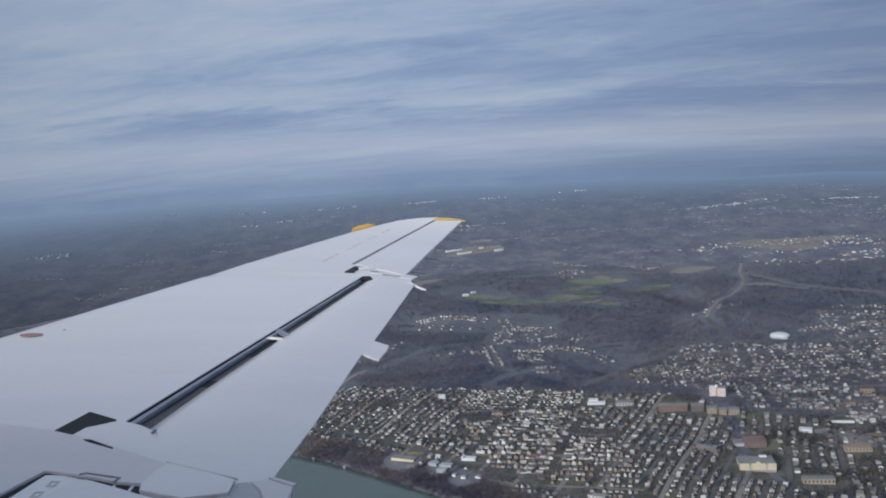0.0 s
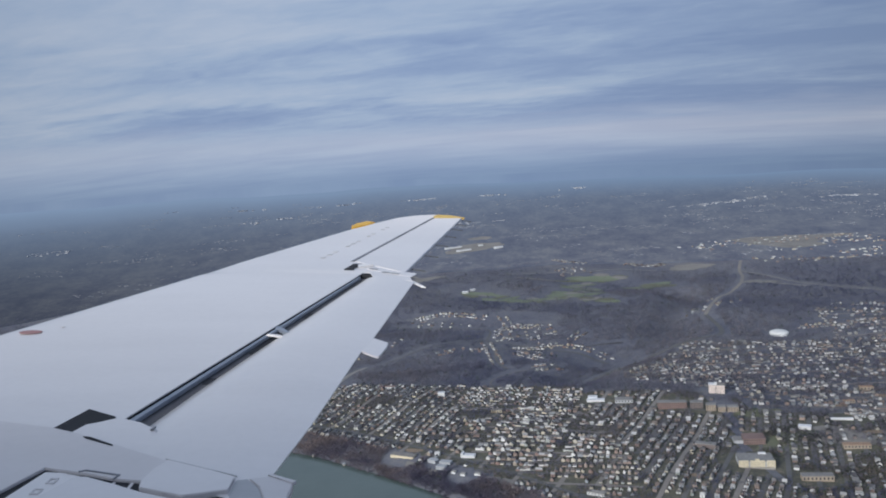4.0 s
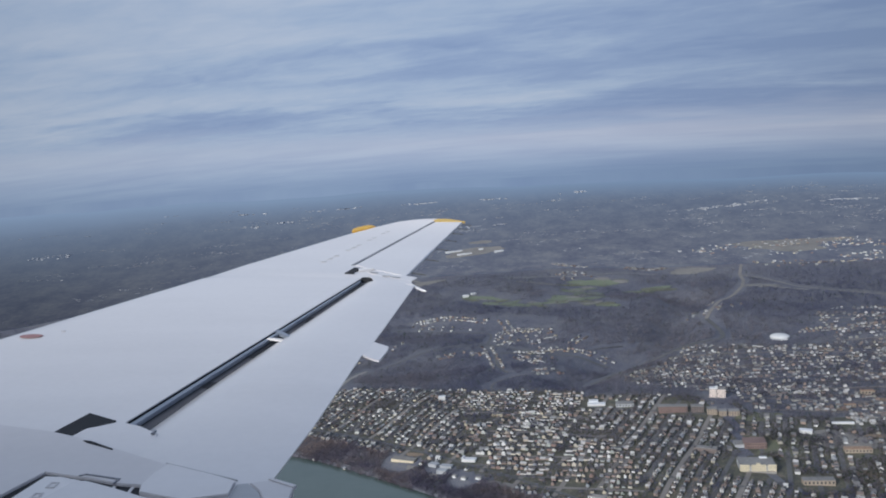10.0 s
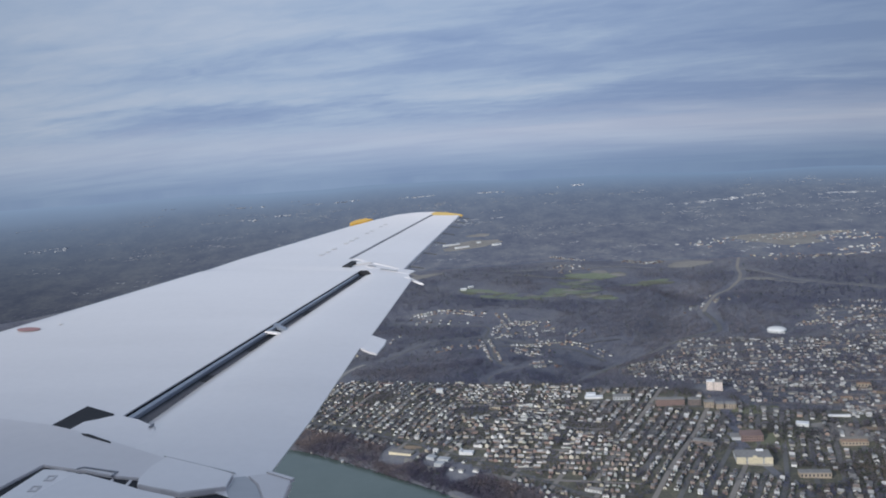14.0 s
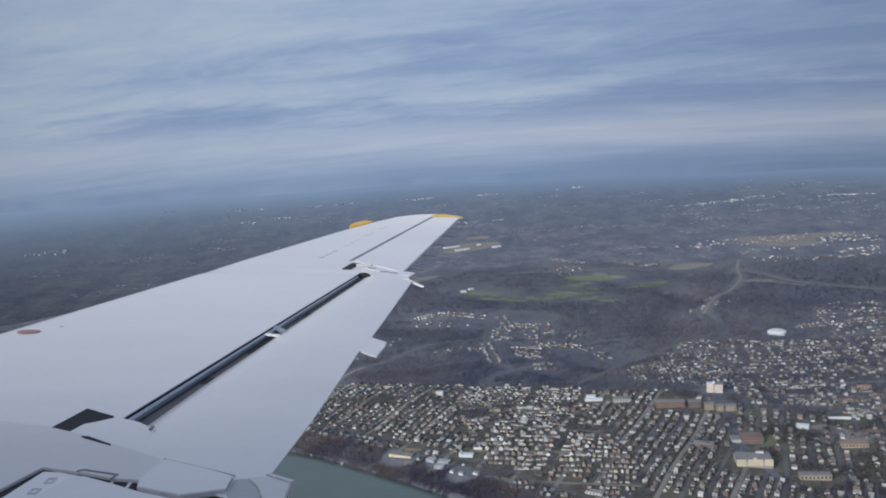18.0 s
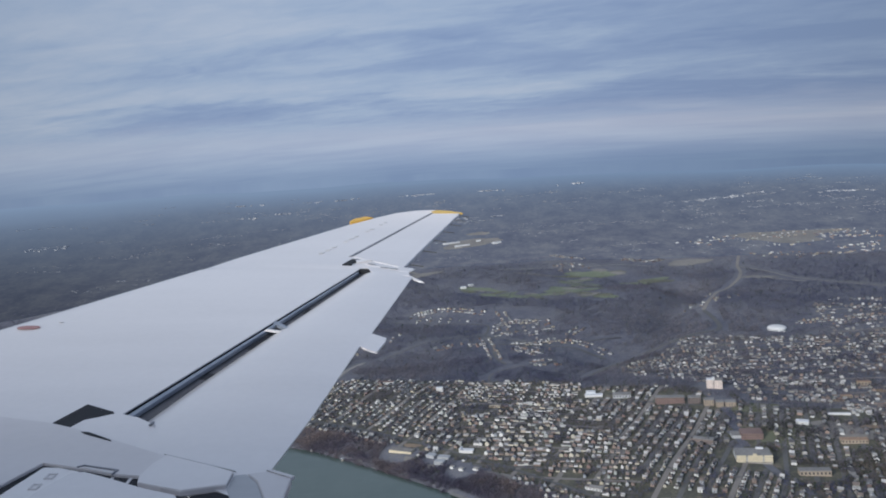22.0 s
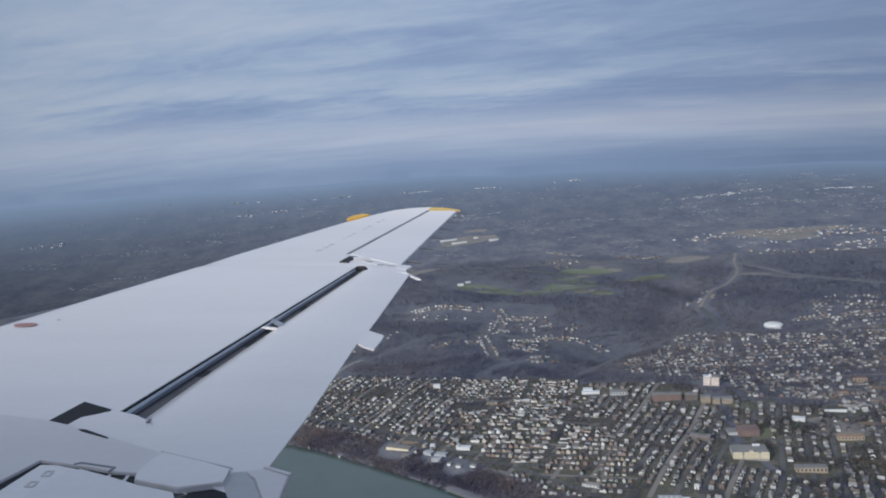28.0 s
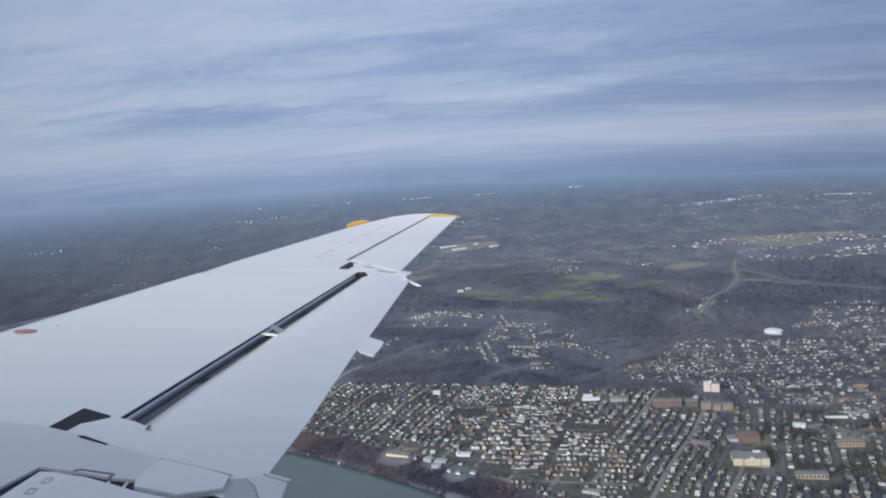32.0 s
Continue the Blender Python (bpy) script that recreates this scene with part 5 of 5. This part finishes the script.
for x0, x1 in ((-26.5, -12.5), (-9.5, 11.5), (14.5, 26.5)):
    bay = part("bay", boxed(x0, x1, -14.4, -11.9, -5, 12), cream_wall, cs, "cream masonry bay")
    for z0 in (2.6, 5.6, 8.6):
        for k in range(int((x1 - x0) / 2.8)):
            part("window", boxed(x0 + 1.0 + 2.8 * k, x0 + 2.2 + 2.8 * k, -14.5, -14.3, z0, z0 + 1.6), school_glass, bay)
part("gable", boxed(-2, 3.4, -14.6, -10.6, 12, 14.4), cream_wall, cs, "cream entrance gable")
rh = flat_building("brick_hall", "red brick hall with a flat roof", "hall", 800, 1306, -13, 34, 26, 9, red_wall, red_wall, 2, 9)
part("annex", boxed(-32, -17.2, -8, 12, -5, 5), grey_wall, rh)
part("annex_roof", boxed(-32.2, -17.4, -8.2, 12.2, 5, 5.5), gravel, rh)
wh = flat_building("white_warehouse", "white warehouse with a grey roof beside the river road", "warehouse", 597, 1087, -14, 32, 15, 5, white_wall, grey_wall, 0, 0)
part("annex", boxed(16.2, 27, -5, 6, -4, 3.6), white_wall, wh)
part("annex_roof", boxed(16.0, 27.2, -5.2, 6.2, 3.6, 4.0), white_roof, wh)
for k in range(4):
    part("roof_vent", boxed(-13 + 7 * k, -11 + 7 * k, -1, 1, 5.7, 7.0), white_roof, wh)
st = flat_building("white_store", "white store with a stepped roof near the river bank", "store", 333, 1354, -20, 20, 11, 4.2, white_wall, white_roof, 0, 0)
part("annex", boxed(-14, -10.2, -5, 7, -4, 6.4), white_wall, st)
part("annex_roof", boxed(-14.2, -10.4, -5.2, 7.2, 6.4, 6.9), white_roof, st)
flat_building("long_shed", "long tan shed with a cream front above the river bank", "shed", 222, 1390, -30, 44, 14, 3.2, cream_wall, bare_earth, 0, 0)
for x, y, w, tn in ((292, 1336, 20, -25), (272, 1350, 16, -40), (284, 1322, 16, -25)):
    flat_building("grey_shed", "low grey-blue sheds beside the river road", "shed", x, y, tn, w, 11, 4, grey_wall, grey_wall, 0, 0, "sheds by the river road")
for x, y, w in ((303, 1298, 8), (317, 1285, 10), (340, 1277, 12)):
    flat_building("white_shed", "small white shed with a grey-tan roof in a river-side yard", "shed", x, y, -32, w * 0.8, 6, 3.0, white_wall, concrete, 0, 0, "sheds by the river road")
flat_building("club_house", "white club house at the golf course", "club house", 445, 2838, 5, 20, 12, 6, white_wall, white_roof, 0, 0)
flat_building("club_house", "white annex of the golf club house", "club house", 474, 2868, 25, 18, 10, 5, white_wall, white_roof, 0, 0)
for x, y, w, m, hh in ((724, 1490, 52, red_wall, 12), (766, 1478, 22, brown_wall, 11), (786, 1458, 17, tan_brick, 11), (802, 1448, 13, tan_brick, 9), (820, 1442, 19, tan_brick, 9)):
    flat_building("brick_block", {red_wall: "long red-brown brick apartment block", brown_wall: "grey-brown brick apartment block", tan_brick: "tan brick low-rise block"}[m], "apartment block", x, y, -14, w, 14, hh, m, gravel, 3, max(4, int(w / 4)), "brick blocks beside the tower")
for name, lab, x, y, tn, w, d, hh, m, r in (("white_hall", "white flat-roofed hall among bare trees", 900, 1333, -30, 20, 12, 5, white_wall, white_roof), ("long_roof", "long low white-roofed row", 978, 1359, -14, 36, 5, 2.6, white_wall, white_roof), ("tan_block", "long tan brick apartment row", 827, 1146, -12, 44, 13, 8, tan_brick, gravel), ("tan_block", "low tan brick row with a brown roof", 940, 1243, -14, 40, 12, 6, tan_brick, rust), ("pale_roof_row", "low pale-roofed row standing aslant beside another", 1016, 1378, -55, 30, 6, 4, grey_wall, concrete), ("pale_roof_row", "low pale-roofed row standing aslant beside another", 1042, 1384, -55, 30, 6, 4, grey_wall, concrete), ("ochre_block", "low ochre brick block among bare trees", 1117, 1529, -14, 24, 10, 7, tan_brick, rust), ("ochre_block", "low ochre brick row among bare trees", 1046, 1462, -14, 20, 8, 5, tan_brick, rust), ("orange_yard_hall", "low tan hall in the river town", 404, 1556, -20, 20, 10, 5, cream_wall, bare_earth), ("orange_yard_hall", "low tan hall in the river town", 500, 1534, 50, 30, 10, 4, cream_wall, bare_earth), ("church", "white church-like hall among houses", 304, 1694, -10, 14, 9, 9, white_wall, white_roof), ("red_roof_hall", "long hall with a red-brown roof", 190, 1786, -14, 36, 9, 5, white_wall, red_wall), ("yard_store", "flat pale store by the river road", 504, 1160, -35, 26, 10, 4, white_wall, concrete)):
    flat_building(name, lab, "building", x, y, tn, w, d, hh, m, r, 0 if r is white_roof else 1, max(3, int(w / 5)))

dome = thing("domed_arena", "round white domed hall among bare trees", "arena", place(1141, 1956))
part("drum", drum(21.8, 21.8, 7, 40, -2), grey_wall, dome)
bm = bmesh.new()
bmesh.ops.create_uvsphere(bm, u_segments=40, v_segments=16, radius=24)
bmesh.ops.delete(bm, geom=[v for v in bm.verts if v.co.z < -0.1], context="VERTS")
bmesh.ops.scale(bm, vec=(0.94, 0.94, 0.30), verts=bm.verts)
bmesh.ops.translate(bm, vec=(0, 0, 5), verts=bm.verts)
part("dome_roof", bm, white_wall, dome)
part("entrance", boxed(-6, 6, -28, -21, -2, 4.5), white_wall, dome)

qx, qy, qk = (float(v) for v in settle_far(np.array(560.0), np.array(4150.0)))
for dx, dy, w in ((-72, -25, 84), (-26, -110, 72), (62, -40, 20), (140, -130, 44)):
    flat_building("quarry_shed", "long white shed on a pale levelled hilltop", "shed", qx + dx * qk, qy + dy * qk, 13, w * qk, 16 * qk, 6 * qk, white_wall, white_roof, 0, 0, "quarry sheds")
patch("levelled_ground", qx + 20, qy - 70 * qk, 150, 70, 0.1, bare_earth, "pale levelled ground round long sheds", lift=1.0, seed=14)

for i in range(18):
    x, y = rng.uniform(700, 1150), rng.uniform(1080, 1600)
    if inside(np.array(x), np.array(y), TOWN) and clear_of(np.array([x]), np.array([y]))[0]:
        flat_building("town_block", "plain flat-roofed town block among houses", "building", x, y, 59 + 90 * (i % 2), rng.uniform(18, 34), rng.uniform(10, 14), rng.uniform(6, 10), (red_wall, tan_brick, grey_wall, brown_wall)[i % 4], gravel, 0, 0, "larger blocks in the town")

# school on the eastern hill, of several white wings
sch = thing("hill_school", "white school of several parallel wings on a hill", "school", place(1841, 1602, 20))
for i in range(5):
    part("wing", boxed(-30 + 14 * i, -22 + 14 * i, -18 + 6 * (i % 2), 22 + 5 * (i % 2), -4, 7), white_wall, sch)
    part("wing_roof", boxed(-30.3 + 14 * i, -21.7 + 14 * i, -18.3 + 6 * (i % 2), 22.3 + 5 * (i % 2), 7, 7.6), white_roof, sch)
part("corridor", boxed(-34, 42, -4, 2, -4, 5), white_wall, sch)
flat_building("white_hall", "white flat-roofed hall in a clearing", "hall", 2029, 1782, 30, 50, 24, 8, white_wall, white_roof, 1, 6)

# ---- the plant and the tanks on the near bank ----
for x, y in ((-471, 1341), (-432, 1321), (-453, 1284), (-491, 1300), (-415, 1266), (-438, 1231)):
    tk = thing("storage_tank", "white cylindrical oil storage tank on a grassy bund", "tank", place(x, y), "tanks by the river")
    part("shell", drum(13.5, 13.5, 11, 36, -1), white_wall, tk)
    part("roof", drum(13.6, 1.0, 1.3, 36, 10), white_roof, tk)
    part("stair", beam((13.6, 0, 0), (9.6, 9.8, 10.2), 0.7), grey_wall, tk)
flat_building("river_shed", "long white shed beside the wharf", "shed", -302, 1438, -32, 62, 26, 9, white_wall, white_roof, 0, 0)
flat_building("river_shed", "small pale shed beside the plant road", "shed", -281, 1364, 35, 34, 12, 6, white_wall, white_roof, 0, 0)
for x, y, w, d, hh, m in ((-300, 1185, 44, 22, 13, blue_wall), (-255, 1170, 24, 16, 18, blue_wall), (-340, 1210, 40, 16, 8, grey_wall), (-215, 1130, 46, 18, 12, grey_wall), (-30, 1080, 70, 24, 14, grey_wall), (-120, 1115, 36, 22, 10, grey_wall), (-60, 1130, 26, 14, 9, rust), (-160, 1090, 40, 18, 16, rust), (40, 1060, 44, 18, 10, grey_wall)):
    b = flat_building("plant_building", "weathered metal plant building in the works yard", "factory", x, y, -25, w, d, hh, m, grey_wall, 1, 5, "works on the river plain")
    part("roof_vent", boxed(-w * 0.35, w * 0.35, -1.2, 1.2, hh + 0.7, hh + 2.4), m, b)
for x, y, hh in ((-166, 1295, 34), (-186, 1244, 40), (-185, 1151, 30)):
    tw = thing("plant_tower", "tall rust-stained plant tower in the coal yard", "tower", place(x, y, 20))
    part("shaft", boxed(-5, 5, -5, 5, -2, hh * 0.6), rust, tw)
    part("head", boxed(-6.5, 6.5, -4, 4, hh * 0.6, hh), cream_wall, tw)
    part("head_roof", boxed(-7, 7, -4.5, 4.5, hh, hh + 0.8), grey_wall, tw)
for x, y, hh in ((-220, 1289, 46), (-123, 1176, 55), (95, 1090, 40)):
    ch = thing("chimney_stack", "slim pale chimney stack above the plant", "chimney", place(x, y))
    part("stack", drum(2.4, 1.5, hh, 16, -2), rust, ch)
    part("band", drum(1.75, 1.7, 3, 16, hh - 6), white_wall, ch)
for a, b in (((-166, 1295, 30), (-60, 1230, 8)), ((-186, 1244, 32), (-123, 1200, 20)), ((-166, 1295, 28), (-186, 1244, 34))):
    za, zb = float(land(a[0], a[1])) + a[2], float(land(b[0], b[1])) + b[2]
    cv = thing("conveyor", "inclined enclosed conveyor bridge between plant towers", "conveyor")
    part("gallery", beam((a[0], a[1], za), (b[0], b[1], zb), 3.0), grey_wall, cv)
    for k in (0.3, 0.6, 0.9):
        px, py, pz = a[0] + k * (b[0] - a[0]), a[1] + k * (b[1] - a[1]), za + k * (zb - za)
        part("trestle", beam((px, py, float(land(px, py)) - 1), (px, py, pz), 1.2), rust, cv)
for i, (x, y, r, m) in enumerate(((26, 1177, 24, gravel), (45, 1111, 28, gravel), (-46, 1233, 26, coal), (-90, 1262, 22, coal), (-10, 1200, 20, coal), (-303, 1320, 12, bare_earth))):
    bm = drum(r, r * 0.15, r * 0.45, 22, -0.5)
    for v in bm.verts:
        v.co += Vector((rng.normal(0, r * 0.05), rng.normal(0, r * 0.05), 0))
    ob = new("stockpile", bmesh_to("stockpile", bm, m))
    ob.matrix_basis = place(x, y)
    tagged(ob, "loose heap of coal or gravel in the yard", "stockpile", "stockpiles")
for x, y in ((-252, 1254), (-262, 1248), (-270, 1256), (-246, 1262), (-258, 1262)):
    sl = thing("silo", "small white upright process tank", "tank", place(x, y), "process tanks")
    part("shell", drum(4, 4, 9, 18, -1), white_wall, sl)
    part("cap", drum(4, 1.0, 1.6, 18, 8), grey_wall, sl)
ribbon("road", [(-396, 1120), (-352, 1285), (-300, 1400)], 14, asphalt, "asphalt plant road on the river plain")

# ---- on and over the river ----
boat = thing("boat", "small white boat lying on the green river", "boat", pose(-125, 1472, WATER_Z, 0, 0, 40))
bm = boxed(-5.5, 5.5, -2, 2, -0.6, 1.2)
for v in bm.verts:
    if v.co.x > 0:
        v.co.y *= 0.35
    if v.co.z < 0:
        v.co.y *= 0.7
part("hull", bm, white_wall, boat)
part("cabin", boxed(-3, 1.5, -1.4, 1.4, 1.2, 3.2, 0.2), white_wall, boat)
part("windscreen", boxed(1.5, 1.6, -1.2, 1.2, 2.0, 3.0), dark_glass, boat)
d = Vector((-423 + 686, 1741 - 1846, 0)).normalized()
for i in range(6):
    bg = thing("barge", "flat pale barge moored along the far bank", "barge", pose(-686 + d.x * 46 * i, 1832 + d.y * 46 * i, WATER_Z, 0, 0, math.degrees(math.atan2(d.y, d.x))), "moored barges")
    part("hull", boxed(-22, 22, -5, 5, -1.5, 2.5, 0.3), rust, bg)
    part("coaming", boxed(-20, 20, -4.2, 4.2, 2.5, 3.6), cream_wall, bg)
tow = thing("towboat", "white towboat with a stepped wheelhouse", "boat", pose(-556, 1772, WATER_Z, 0, 0, -22))
part("hull", boxed(-14, 14, -4.5, 4.5, -1, 2, 0.3), white_wall, tow)
part("deckhouse", boxed(-9, 7, -3.6, 3.6, 2, 6), white_wall, tow)
part("wheelhouse", boxed(1, 6, -2.4, 2.4, 6, 10), white_wall, tow)
part("window", boxed(6.0, 6.1, -2.1, 2.1, 8, 9.4), dark_glass, tow)
br = thing("road_bridge", "pale concrete arch bridge across a wooded ravine", "bridge")
a, b = Vector((-236, 1733, 2)), Vector((-117, 1683, 2))
part("deck", beam(a - (b - a) * 0.25, b + (b - a) * 0.15, 4.0), concrete, br)
for k in (0.15, 0.4, 0.65, 0.9):
    p = a + (b - a) * k
    part("pier", beam((p.x, p.y, float(land(p.x, p.y)) - 3), (p.x, p.y, 2), 3.4), concrete, br)
for x, y in ((60, 1462), (118, 1405), (-20, 1545)):
    dp = thing("mooring_post", "mooring cell standing off the river bank", "mooring", pose(x, y, WATER_Z))
    part("cell", drum(3, 3, 5, 16, -2), concrete, dp)
    part("cap", drum(3.2, 3.2, 0.5, 16, 3), grey_wall, dp)

# freight cars standing on the bank
for i, (k0, m) in enumerate([(0.00, grey_wall), (0.12, grey_wall), (0.24, grey_wall), (0.36, grey_wall), (0.54, white_wall), (0.66, white_wall), (0.78, red_wall), (0.90, white_wall)]):
    x, y = 336 + k0 * 101, 1175 - k0 * 109
    lab = "red-brown" if m is red_wall else ("white" if m is white_wall else "grey")
    fc = thing("freight_car", lab + " freight car standing on the river-bank railway", "train car", place(x, y, -47), "freight cars")
    part("body", boxed(-7, 7, -1.5, 1.5, 1.2, 4.4, 0.1), m, fc)
    part("roof", boxed(-7.1, 7.1, -1.6, 1.6, 4.4, 4.7), white_roof if m is not red_wall else grey_wall, fc)
    part("underframe", boxed(-7.2, 7.2, -1.0, 1.0, 0.8, 1.2), rust, fc)
    for bx in (-4.8, 4.8):
        part("wheel_set", boxed(bx - 1.2, bx + 1.2, -0.9, 0.9, 0.0, 0.85), rust, fc)
